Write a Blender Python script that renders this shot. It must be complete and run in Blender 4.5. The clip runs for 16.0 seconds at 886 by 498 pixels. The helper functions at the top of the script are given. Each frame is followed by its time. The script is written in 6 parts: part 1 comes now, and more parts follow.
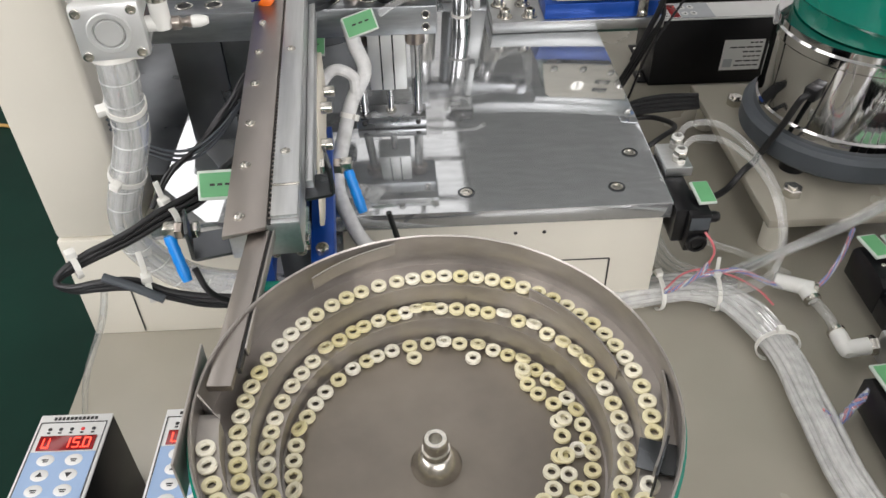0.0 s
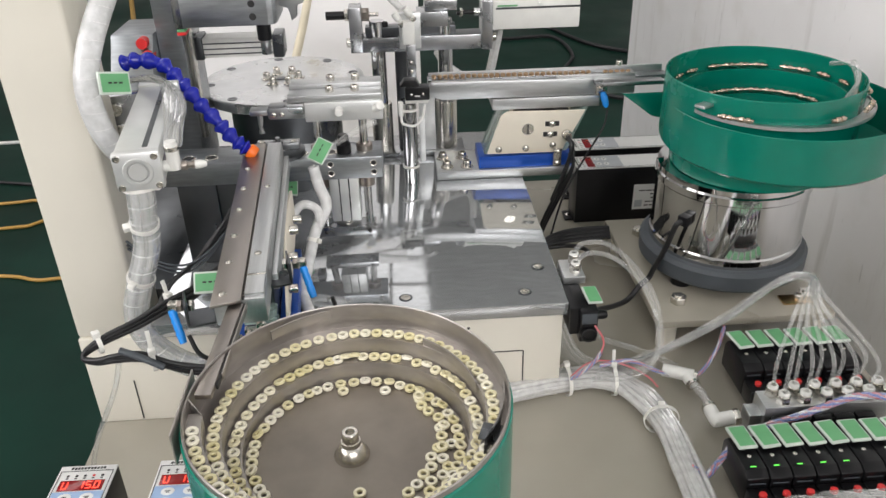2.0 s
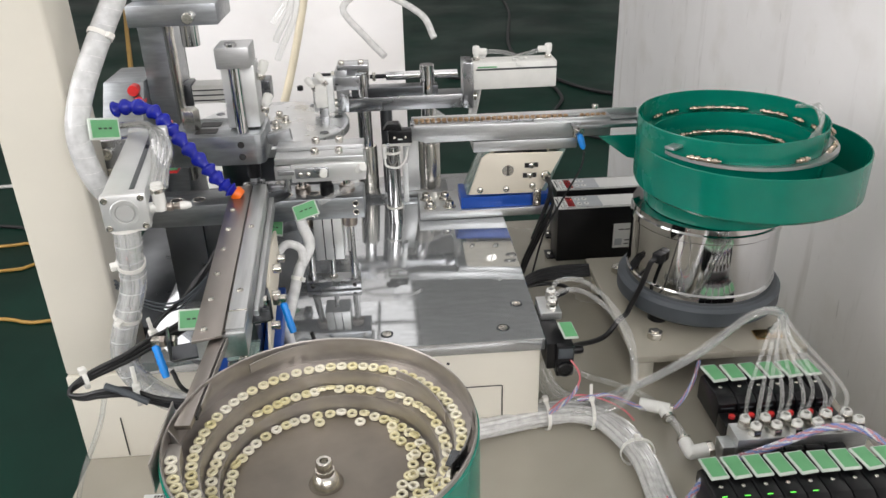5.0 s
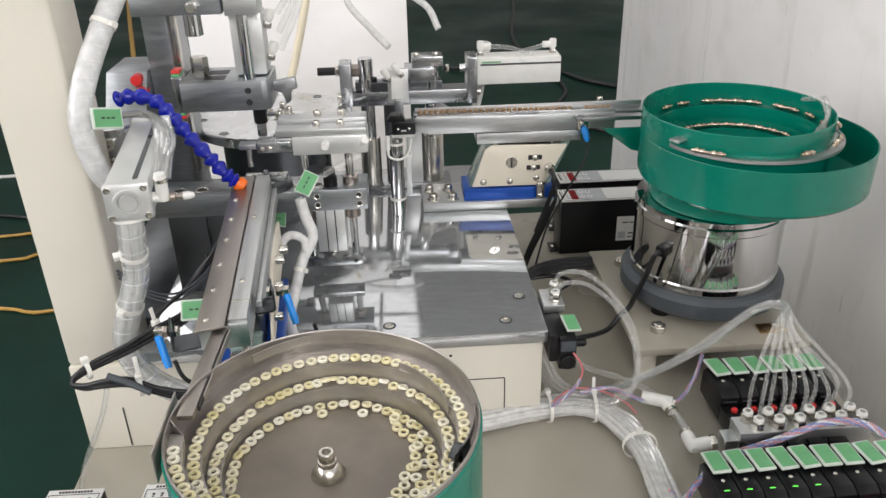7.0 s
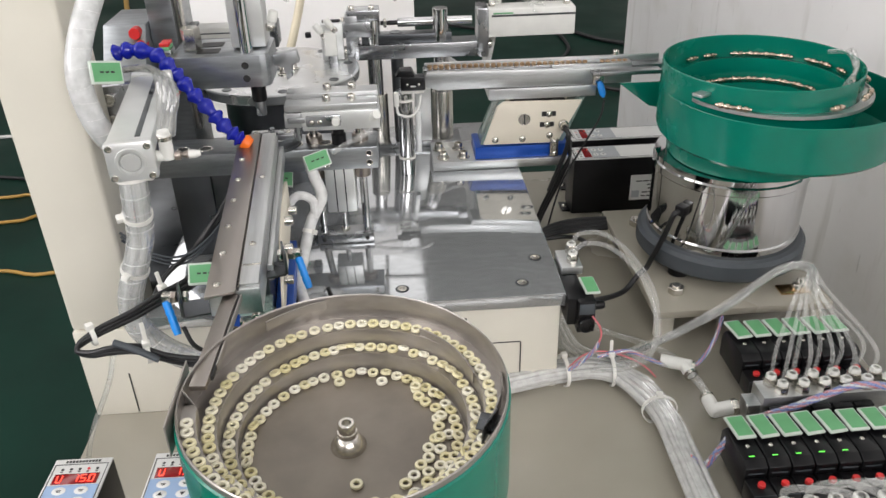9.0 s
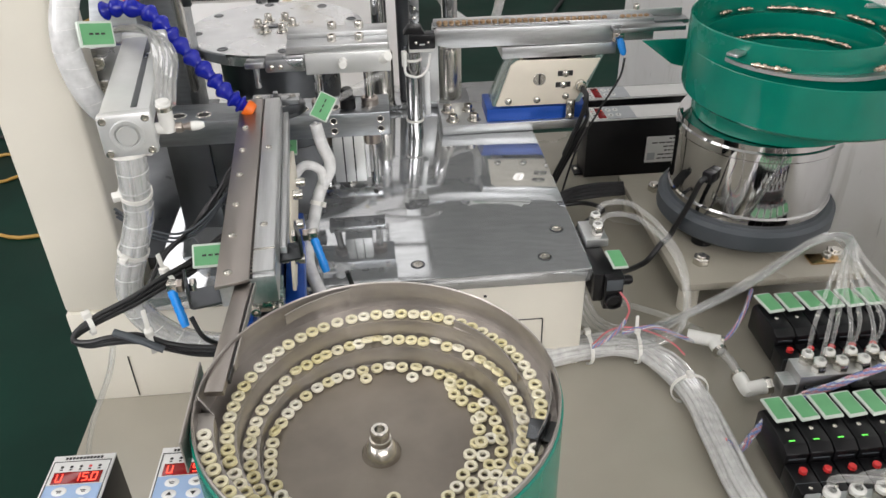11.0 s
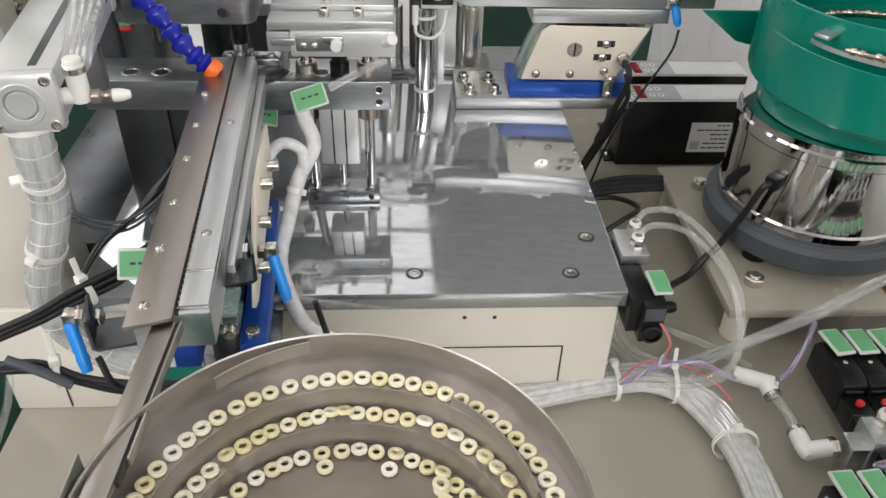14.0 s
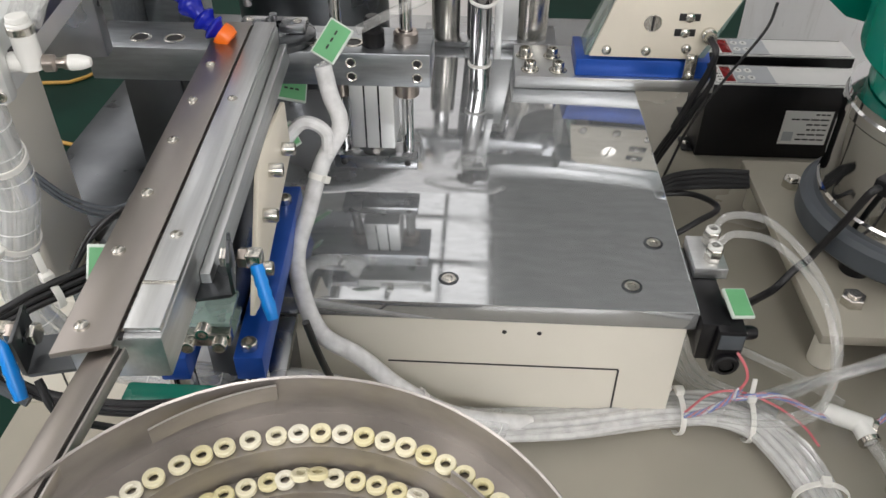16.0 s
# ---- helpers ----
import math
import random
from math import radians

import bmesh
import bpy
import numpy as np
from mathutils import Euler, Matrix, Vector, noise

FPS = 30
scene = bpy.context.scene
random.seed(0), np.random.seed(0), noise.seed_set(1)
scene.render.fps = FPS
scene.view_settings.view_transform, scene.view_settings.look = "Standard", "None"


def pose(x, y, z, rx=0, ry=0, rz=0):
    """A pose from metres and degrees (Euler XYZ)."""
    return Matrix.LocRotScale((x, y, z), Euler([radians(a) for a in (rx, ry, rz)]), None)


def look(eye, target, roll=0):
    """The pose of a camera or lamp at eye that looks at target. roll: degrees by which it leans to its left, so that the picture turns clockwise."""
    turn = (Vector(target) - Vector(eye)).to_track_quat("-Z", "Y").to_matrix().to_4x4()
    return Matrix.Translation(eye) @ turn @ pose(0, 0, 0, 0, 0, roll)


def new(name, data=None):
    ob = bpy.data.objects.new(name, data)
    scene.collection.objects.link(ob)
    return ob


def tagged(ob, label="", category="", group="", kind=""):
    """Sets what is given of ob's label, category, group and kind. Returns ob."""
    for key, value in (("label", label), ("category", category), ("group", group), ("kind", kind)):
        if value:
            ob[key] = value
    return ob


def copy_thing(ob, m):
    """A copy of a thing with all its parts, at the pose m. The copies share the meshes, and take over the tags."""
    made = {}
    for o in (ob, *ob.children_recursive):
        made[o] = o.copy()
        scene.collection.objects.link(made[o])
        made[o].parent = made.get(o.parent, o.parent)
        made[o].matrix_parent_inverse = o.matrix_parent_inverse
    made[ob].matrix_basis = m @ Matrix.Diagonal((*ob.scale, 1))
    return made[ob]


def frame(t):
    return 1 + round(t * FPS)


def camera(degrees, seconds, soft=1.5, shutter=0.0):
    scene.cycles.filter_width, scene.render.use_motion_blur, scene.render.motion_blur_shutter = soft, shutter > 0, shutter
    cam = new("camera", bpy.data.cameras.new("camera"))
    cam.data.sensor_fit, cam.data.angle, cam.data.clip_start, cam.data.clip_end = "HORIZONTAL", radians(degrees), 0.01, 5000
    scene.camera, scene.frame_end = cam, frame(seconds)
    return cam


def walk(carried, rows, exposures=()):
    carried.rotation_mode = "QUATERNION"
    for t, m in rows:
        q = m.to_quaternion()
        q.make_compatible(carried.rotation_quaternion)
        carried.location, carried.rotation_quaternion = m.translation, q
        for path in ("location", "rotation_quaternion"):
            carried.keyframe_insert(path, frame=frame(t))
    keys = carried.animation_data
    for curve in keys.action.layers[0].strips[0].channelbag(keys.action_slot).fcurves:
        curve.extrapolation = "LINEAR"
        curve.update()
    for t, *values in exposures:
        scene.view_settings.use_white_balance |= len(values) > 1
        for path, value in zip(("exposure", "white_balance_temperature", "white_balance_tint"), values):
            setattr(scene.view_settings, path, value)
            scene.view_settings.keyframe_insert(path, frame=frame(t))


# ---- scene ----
cam = camera(58.4, 16.0)
PATH = [
    (0, (0.002, -0.004, 0.497), (0.058, 1.508, -0.81), -1.2),
    (0.5, (-0.009, -0.046, 0.517), (0.074, 1.514, -0.732), -1.2),
    (1, (0.007, -0.097, 0.536), (0.101, 1.534, -0.619), -1.3),
    (1.5, (0.027, -0.144, 0.548), (0.122, 1.547, -0.516), -1.3),
    (2, (0.044, -0.169, 0.553), (0.134, 1.569, -0.433), -1.5),
    (2.5, (0.054, -0.181, 0.556), (0.143, 1.582, -0.383), -1.6),
    (3, (0.054, -0.19, 0.558), (0.146, 1.586, -0.356), -1.7),
    (3.5, (0.056, -0.193, 0.561), (0.153, 1.59, -0.339), -1.8),
    (4, (0.058, -0.195, 0.561), (0.163, 1.591, -0.332), -1.7),
    (6.5, (0.059, -0.191, 0.562), (0.163, 1.59, -0.342), -1.5),
    (7, (0.058, -0.192, 0.56), (0.158, 1.585, -0.351), -1.4),
    (7.5, (0.055, -0.192, 0.559), (0.152, 1.579, -0.367), -1.4),
    (8, (0.052, -0.186, 0.558), (0.149, 1.573, -0.39), -1.4),
    (8.5, (0.049, -0.176, 0.552), (0.147, 1.569, -0.42), -1.5),
    (9, (0.044, -0.166, 0.548), (0.142, 1.563, -0.452), -1.6),
    (11.5, (0.013, -0.097, 0.534), (0.157, 1.547, -0.596), -1.3),
    (12, (0.007, -0.081, 0.526), (0.174, 1.539, -0.636), -0.9),
    (12.5, (-0.002, -0.064, 0.519), (0.181, 1.536, -0.667), -0.1),
    (13, (-0.003, -0.05, 0.514), (0.179, 1.539, -0.687), 0.7),
    (13.5, (0.013, -0.015, 0.504), (0.169, 1.579, -0.693), 1.5),
    (14, (0.031, 0.025, 0.495), (0.133, 1.629, -0.695), 1.7),
    (14.5, (0.041, 0.054, 0.48), (0.084, 1.662, -0.709), 1.7),
    (15, (0.042, 0.071, 0.461), (0.03, 1.675, -0.733), 1.3),
    (15.5, (0.05, 0.089, 0.457), (-0.002, 1.681, -0.752), 0.8),
    (16, (0.056, 0.101, 0.46), (-0.022, 1.668, -0.781), 0.3),
]
walk(cam, [(t, look(eye, target, roll)) for t, eye, target, roll in PATH])

# ---- light ----
world = bpy.data.worlds.new("hall_air")
scene.world = world
world.use_nodes = True
world.node_tree.nodes["Background"].inputs[0].default_value = (0.80, 0.90, 1.0, 1)
world.node_tree.nodes["Background"].inputs[1].default_value = 0.05


def area(name, m, sx, sy, power, colour):
    d = bpy.data.lights.new(name, "AREA")
    d.shape, d.size, d.size_y, d.energy, d.color = "RECTANGLE", sx, sy, power, colour
    ob = new(name, d)
    ob.matrix_world = m
    return ob


# area lamps stand in for hall daylight; the side windows are assumed, out of view
area("assumed_window_light", look((-4.9, -0.6, 2.1), (0, 0.6, 0.1)), 7.0, 2.2, 375, (1.0, 0.965, 0.975))
area("assumed_window_light", look((1.0, -4.9, 2.4), (0, 0.6, 0.1)), 6.0, 2.0, 350, (1.0, 0.965, 0.97))
# strips spaced to pattern the plate's reflection; the outer two are added, unseen
for rx, power in ((-2.7, 95), (-0.15, 46), (3.7, 71)):
    area("roof_light", look((rx, 3.4, 3.42), (rx, 3.4, 0)), 1.3, 9.0, power, (1.0, 0.97, 0.97))


# ---- materials ----
def mat(name, colour, rough=0.5, metal=0.0, vary=0.08, scale=30.0, bump=0.0, bscale=400.0, emit=None, coat=0.0, stretch=(1, 1, 1), rvary=0.0, spec=0.5, isle=0.0):
    m = bpy.data.materials.new(name)
    m.use_nodes = True
    nt = m.node_tree
    b = nt.nodes["Principled BSDF"]
    b.inputs["Metallic"].default_value, b.inputs["Roughness"].default_value = metal, rough
    b.inputs["Coat Weight"].default_value = coat
    b.inputs["Specular IOR Level"].default_value = spec
    tc = nt.nodes.new("ShaderNodeTexCoord")
    mp = nt.nodes.new("ShaderNodeMapping")
    mp.inputs["Scale"].default_value = stretch
    nt.links.new(tc.outputs["Object"], mp.inputs["Vector"])
    n1 = nt.nodes.new("ShaderNodeTexNoise")
    n1.inputs["Scale"].default_value, n1.inputs["Detail"].default_value = scale, 6
    nt.links.new(mp.outputs[0], n1.inputs["Vector"])
    ramp = nt.nodes.new("ShaderNodeValToRGB")
    lo = [max(0, c * (1 - vary)) for c in colour]
    hi = [min(1, c * (1 + vary)) for c in colour]
    ramp.color_ramp.elements[0].position, ramp.color_ramp.elements[1].position = 0.3, 0.7
    ramp.color_ramp.elements[0].color, ramp.color_ramp.elements[1].color = (*lo, 1), (*hi, 1)
    nt.links.new(n1.outputs["Fac"], ramp.inputs[0])
    out = ramp.outputs[0]
    if isle:
        oi = nt.nodes.new("ShaderNodeObjectInfo")
        hs = nt.nodes.new("ShaderNodeHueSaturation")
        mr = nt.nodes.new("ShaderNodeMapRange")
        mr.inputs["To Min"].default_value, mr.inputs["To Max"].default_value = 1 - isle, 1 + isle
        nt.links.new(oi.outputs["Random"], mr.inputs["Value"])
        nt.links.new(mr.outputs[0], hs.inputs["Saturation"])
        mr2 = nt.nodes.new("ShaderNodeMapRange")
        mr2.inputs["To Min"].default_value, mr2.inputs["To Max"].default_value = 1.04, 1 - isle * 0.25
        nt.links.new(oi.outputs["Random"], mr2.inputs["Value"])
        nt.links.new(mr2.outputs[0], hs.inputs["Value"])
        nt.links.new(out, hs.inputs["Color"])
        out = hs.outputs[0]
    nt.links.new(out, b.inputs["Base Color"])
    if rvary:
        n3 = nt.nodes.new("ShaderNodeTexNoise")
        n3.inputs["Scale"].default_value, n3.inputs["Detail"].default_value = scale * 0.6, 8
        nt.links.new(mp.outputs[0], n3.inputs["Vector"])
        mr = nt.nodes.new("ShaderNodeMapRange")
        mr.inputs["From Min"].default_value, mr.inputs["From Max"].default_value = 0.35, 0.7
        mr.inputs["To Min"].default_value, mr.inputs["To Max"].default_value = max(0.02, rough - rvary), rough + rvary
        nt.links.new(n3.outputs["Fac"], mr.inputs["Value"])
        nt.links.new(mr.outputs[0], b.inputs["Roughness"])
    if bump:
        n2 = nt.nodes.new("ShaderNodeTexNoise")
        n2.inputs["Scale"].default_value, n2.inputs["Detail"].default_value = bscale, 4
        nt.links.new(mp.outputs[0], n2.inputs["Vector"])
        bp = nt.nodes.new("ShaderNodeBump")
        bp.inputs["Strength"].default_value, bp.inputs["Distance"].default_value = bump, 0.001
        nt.links.new(n2.outputs["Fac"], bp.inputs["Height"])
        nt.links.new(bp.outputs[0], b.inputs["Normal"])
    if emit:
        b.inputs["Emission Color"].default_value = (*emit[:3], 1)
        b.inputs["Emission Strength"].default_value = emit[3]
    return m


def clear(name, tint, body, rough=0.08):
    """Clear plastic: see-through, a little milky, with a glossy skin."""
    m = bpy.data.materials.new(name)
    m.use_nodes = True
    nt = m.node_tree
    nt.nodes.remove(nt.nodes["Principled BSDF"])
    tr, df, gl = (nt.nodes.new(k) for k in ("ShaderNodeBsdfTransparent", "ShaderNodeBsdfDiffuse", "ShaderNodeBsdfGlossy"))
    tr.inputs["Color"].default_value = (0.985, 0.99, 0.985, 1)
    df.inputs["Color"].default_value = (*tint, 1)
    gl.inputs["Roughness"].default_value = rough
    mx, top = nt.nodes.new("ShaderNodeMixShader"), nt.nodes.new("ShaderNodeMixShader")
    n, mr, tc, fr = (nt.nodes.new(k) for k in ("ShaderNodeTexNoise", "ShaderNodeMapRange", "ShaderNodeTexCoord", "ShaderNodeLayerWeight"))
    n.inputs["Scale"].default_value, n.inputs["Detail"].default_value = 120, 5
    mr.inputs["To Min"].default_value, mr.inputs["To Max"].default_value = body * 0.6, min(1, body * 1.4)
    fr.inputs["Blend"].default_value = 0.34
    half = nt.nodes.new("ShaderNodeMath")
    half.operation, half.inputs[1].default_value = "MULTIPLY", 0.5
    L = nt.links.new
    L(tc.outputs["Object"], n.inputs["Vector"])
    L(n.outputs["Fac"], mr.inputs["Value"])
    L(mr.outputs[0], mx.inputs[0])
    L(tr.outputs[0], mx.inputs[1])
    L(df.outputs[0], mx.inputs[2])
    L(fr.outputs["Facing"], half.inputs[0])
    L(half.outputs[0], top.inputs[0])
    L(mx.outputs[0], top.inputs[1])
    L(gl.outputs[0], top.inputs[2])
    L(top.outputs[0], nt.nodes["Material Output"].inputs["Surface"])
    return m


def smudged(name, colour):
    """Ground bright steel: a clear mirror with a fine grain, dull smears and small scuffs."""
    m = mat(name, colour, 0.05, 0.74, vary=0.08, scale=60, stretch=(1, 3, 1))
    nt = m.node_tree
    b = nt.nodes["Principled BSDF"]
    tc = nt.nodes.new("ShaderNodeTexCoord")
    L = nt.links.new
    facs = []
    for scale, detail, lo, hi, amount, warp in ((7, 6, 0.42, 0.80, 0.055, 0.2), (45, 9, 0.50, 0.80, 0.11, 0.1), (260, 4, 0.58, 0.75, 0.10, 0.0)):
        n, mr = nt.nodes.new("ShaderNodeTexNoise"), nt.nodes.new("ShaderNodeMapRange")
        n.inputs["Scale"].default_value, n.inputs["Detail"].default_value, n.inputs["Distortion"].default_value = scale, detail, warp
        mr.inputs["From Min"].default_value, mr.inputs["From Max"].default_value = lo, hi
        mr.inputs["To Min"].default_value, mr.inputs["To Max"].default_value = 0.0, amount
        L(tc.outputs["Object"], n.inputs["Vector"])
        L(n.outputs["Fac"], mr.inputs["Value"])
        facs.append(mr.outputs[0])
    total = None
    for f in facs:
        add = nt.nodes.new("ShaderNodeMath")
        add.operation = "ADD"
        if total is None:
            add.inputs[0].default_value = 0.03
        else:
            L(total, add.inputs[0])
        L(f, add.inputs[1])
        total = add.outputs[0]
    L(total, b.inputs["Roughness"])
    return m


def scuffed(name, colour):
    """White sheet with grey runs, rubbed marks and a little grime."""
    m = mat(name, colour, 0.45, vary=0.03, scale=6, bump=0.05, bscale=200)
    nt = m.node_tree
    b = nt.nodes["Principled BSDF"]
    src = b.inputs["Base Color"].links[0].from_socket
    tc = nt.nodes.new("ShaderNodeTexCoord")
    L = nt.links.new
    for stretch, scale, lo, hi, amount, tone in (((1, 14, 1.6), 2.2, 0.60, 0.78, 0.45, (0.52, 0.50, 0.46)), ((1, 3, 3), 2.6, 0.52, 0.75, 0.35, (0.60, 0.57, 0.50)), ((1, 40, 9), 1.6, 0.66, 0.72, 0.4, (0.40, 0.39, 0.37))):
        mp, n, mr, mx = (nt.nodes.new(k) for k in ("ShaderNodeMapping", "ShaderNodeTexNoise", "ShaderNodeMapRange", "ShaderNodeMixRGB"))
        mp.inputs["Scale"].default_value = stretch
        n.inputs["Scale"].default_value, n.inputs["Detail"].default_value = scale, 7
        mr.inputs["From Min"].default_value, mr.inputs["From Max"].default_value = lo, hi
        mr.inputs["To Max"].default_value = amount
        mx.inputs[2].default_value = (*tone, 1)
        L(tc.outputs["Object"], mp.inputs["Vector"])
        L(mp.outputs[0], n.inputs["Vector"])
        L(n.outputs["Fac"], mr.inputs["Value"])
        L(mr.outputs[0], mx.inputs[0])
        L(src, mx.inputs[1])
        src = mx.outputs[0]
    L(src, b.inputs["Base Color"])
    return m


CREAM = mat("cream_paint", (0.70, 0.67, 0.58), 0.45, vary=0.03, scale=12, bump=0.05, bscale=900)
TABLE = mat("table_paint", (0.36, 0.337, 0.280), 0.25, vary=0.06, scale=9, bump=0.04, bscale=1200, rvary=0.08)
MIRROR = smudged("polished_plate", (0.51, 0.525, 0.535))
ALU = mat("brushed_aluminium", (0.60, 0.61, 0.61), 0.42, 1.0, vary=0.06, scale=60, stretch=(1, 12, 12), rvary=0.06)
ALUW = mat("anodised_aluminium", (0.72, 0.73, 0.72), 0.45, 0.75, vary=0.04, scale=50, rvary=0.05)
ALUR = mat("rail_aluminium", (0.58, 0.59, 0.59), 0.40, 1.0, vary=0.07, scale=30, stretch=(14, 0.7, 14), rvary=0.06)
STEEL = mat("ground_steel", (0.40, 0.41, 0.42), 0.3, 1.0, vary=0.10, scale=40, rvary=0.1)
DISC = mat("turned_steel", (0.60, 0.61, 0.615), 0.30, 1.0, vary=0.06, scale=40, rvary=0.06)
DARK = mat("dark_steel", (0.13, 0.137, 0.145), 0.34, 1.0, vary=0.14, scale=30, rvary=0.08)
CHROME = mat("chrome", (0.58, 0.58, 0.58), 0.06, 1.0, vary=0.03, scale=20)
SCREW = mat("zinc_screw", (0.62, 0.60, 0.55), 0.25, 1.0, vary=0.1, scale=200)
BOWL = mat("stainless_bowl", (0.41, 0.385, 0.36), 0.43, 0.85, vary=0.20, scale=30, bump=0.05, bscale=420, rvary=0.10, stretch=(1, 1, 2.5))
BOWLFLOOR = mat("worn_bowl_floor", (0.235, 0.208, 0.178), 0.44, 0.62, vary=0.26, scale=16, bump=0.06, bscale=500, rvary=0.08)
RAIL = mat("rail_steel", (0.36, 0.33, 0.305), 0.40, 1.0, vary=0.12, scale=30, stretch=(1, 0.25, 1), rvary=0.08)
NYLON = mat("nylon_washer", (0.82, 0.77, 0.55), 0.34, vary=0.06, scale=150, isle=0.5)
GREEN = mat("green_coating", (0.0, 0.165, 0.112), 0.24, vary=0.08, scale=25, bump=0.05, bscale=700, rvary=0.05)
RUBBER = mat("grey_rubber", (0.065, 0.075, 0.085), 0.5, vary=0.1, scale=30)
BLUE = mat("blue_anodised", (0.01, 0.08, 0.42), 0.35, 0.2, vary=0.1, scale=40)
BLUEHOSE = mat("blue_segment", (0.006, 0.014, 0.34), 0.22, vary=0.08, scale=50)
ORANGE = mat("orange_nozzle", (0.85, 0.16, 0.01), 0.35, vary=0.05, scale=50)
PLATE = mat("cream_plate", (0.78, 0.72, 0.60), 0.42, vary=0.04, scale=20)
BLACK = mat("black_plastic", (0.005, 0.005, 0.006), 0.33, spec=0.35, vary=0.2, scale=60, bump=0.04, bscale=1500)
CABLE = mat("black_cable", (0.010, 0.010, 0.011), 0.45, vary=0.2, scale=100)
WHITE = mat("white_plastic", (0.74, 0.74, 0.70), 0.4, vary=0.04, scale=60)
LABEL = mat("green_label", (0.13, 0.38, 0.17), 0.5, vary=0.08, scale=60)
LIDCLR = mat("pale_tag_edge", (0.55, 0.62, 0.55), 0.25, vary=0.05, scale=60)
PANEL = mat("printed_panel", (0.72, 0.72, 0.70), 0.4, vary=0.03, scale=40)
BLUEPAD = mat("blue_key_pad", (0.30, 0.42, 0.62), 0.45, vary=0.04, scale=40)
GREYPAD = mat("grey_key_pad", (0.42, 0.44, 0.46), 0.45, vary=0.04, scale=40)
# black for print and joints, also for the shade inside holes and slots
INKSHADE = mat("black_ink_and_hole_shade", (0.02, 0.02, 0.02), 0.5)
SCREEN = mat("display_window", (0.22, 0.008, 0.010), 0.15)
DIGIT = mat("lit_segment", (0.8, 0.05, 0.03), 0.4, emit=(1.0, 0.06, 0.03, 2.2))
LED = mat("lit_green_lamp", (0.1, 0.8, 0.1), 0.4, emit=(0.2, 1.0, 0.1, 0.9))
REDP = mat("red_plastic", (0.62, 0.03, 0.03), 0.35, vary=0.08, scale=60)
BRASS = mat("brass", (0.60, 0.40, 0.20), 0.24, 1.0, vary=0.15, scale=120)
TRACKPIN = mat("brown_brass", (0.52, 0.36, 0.22), 0.30, 1.0, vary=0.2, scale=200)
PINS = mat("brass_pin_body", (0.54, 0.45, 0.36), 0.26, 1.0, vary=0.25, scale=200)
CYAN = mat("cyan_sleeve", (0.0, 0.22, 0.68), 0.4, vary=0.06, scale=60)
TIE = mat("nylon_tie", (0.78, 0.77, 0.72), 0.4, vary=0.04, scale=60)
HOSE = clear("clear_hose", (0.97, 0.97, 0.95), 0.11, 0.03)
# same clear hose with a whiter body, which paints in the bundle's bright highlights
BUNDLE = clear("bundled_hose", (0.98, 0.98, 0.96), 0.40, 0.05)
MILKY = clear("milky_hose", (0.80, 0.80, 0.78), 0.70, 0.2)
WRAP = clear("spiral_wrap", (0.92, 0.93, 0.93), 0.26, 0.10)
MILKYWRAP = clear("milky_spiral_wrap", (0.86, 0.87, 0.87), 0.62, 0.15)
WHITEWRAP = clear("white_spiral_wrap", (0.90, 0.90, 0.89), 0.72, 0.18)
LOOMWRAP = clear("clear_loom_wrap", (0.70, 0.74, 0.90), 0.22, 0.12)
PURPLE = clear("violet_wrap", (0.36, 0.40, 0.60), 0.8, 0.2)
PINK = mat("red_wire", (0.62, 0.16, 0.18), 0.4, vary=0.1, scale=100)
FLOOR = mat("green_floor_paint", (0.004, 0.024, 0.016), 0.45, spec=0.12, vary=0.35, scale=2.5, bump=0.05, bscale=60, rvary=0.1)
CEILING = mat("ceiling_sheet", (0.80, 0.79, 0.77), 0.7, vary=0.05, scale=3)
HALLWALL = mat("hall_wall", (0.50, 0.49, 0.48), 0.7, vary=0.05, scale=3)
WHITEP = scuffed("white_panel", (0.88, 0.87, 0.86))
GROUND = mat("ground_grey_steel", (0.37, 0.39, 0.405), 0.38, 1.0, vary=0.12, scale=50, stretch=(1, 6, 6), rvary=0.08)
BUSH = mat("brown_steel_bush", (0.42, 0.37, 0.33), 0.28, 1.0, vary=0.10, scale=80)
BLUEWIRE = mat("blue_wire", (0.10, 0.16, 0.50), 0.4, vary=0.1, scale=100)
YELLOW = mat("yellow_hose", (0.42, 0.25, 0.05), 0.5, vary=0.1, scale=20)
GLASSY = clear("clear_plate", (0.5, 0.66, 0.6), 0.4, 0.05)


# ---- helpers of this scene ----
def thing(name, x, y, z, rz=0, label="", category="", group=""):
    e = new(name)
    e.matrix_world = pose(x, y, z, 0, 0, rz)
    e.empty_display_size = 0.01
    return tagged(e, label, category, group)


def part(name, bm, material, parent=None, label="", smooth=True, m=None):
    me = bpy.data.meshes.new(name)
    bmesh.ops.recalc_face_normals(bm, faces=bm.faces)
    bm.to_mesh(me)
    bm.free()
    if smooth:
        for p in me.polygons:
            p.use_smooth = True
        me.set_sharp_from_angle(angle=radians(35))
    me.materials.append(material)
    ob = new(name, me)
    ob.parent = parent
    if m is not None:
        ob.matrix_basis = m
    return tagged(ob, label)


def share(name, ob, parent, m, label=""):
    c = new(name, ob.data)
    c.parent = parent
    c.matrix_basis = m
    return tagged(c, label)


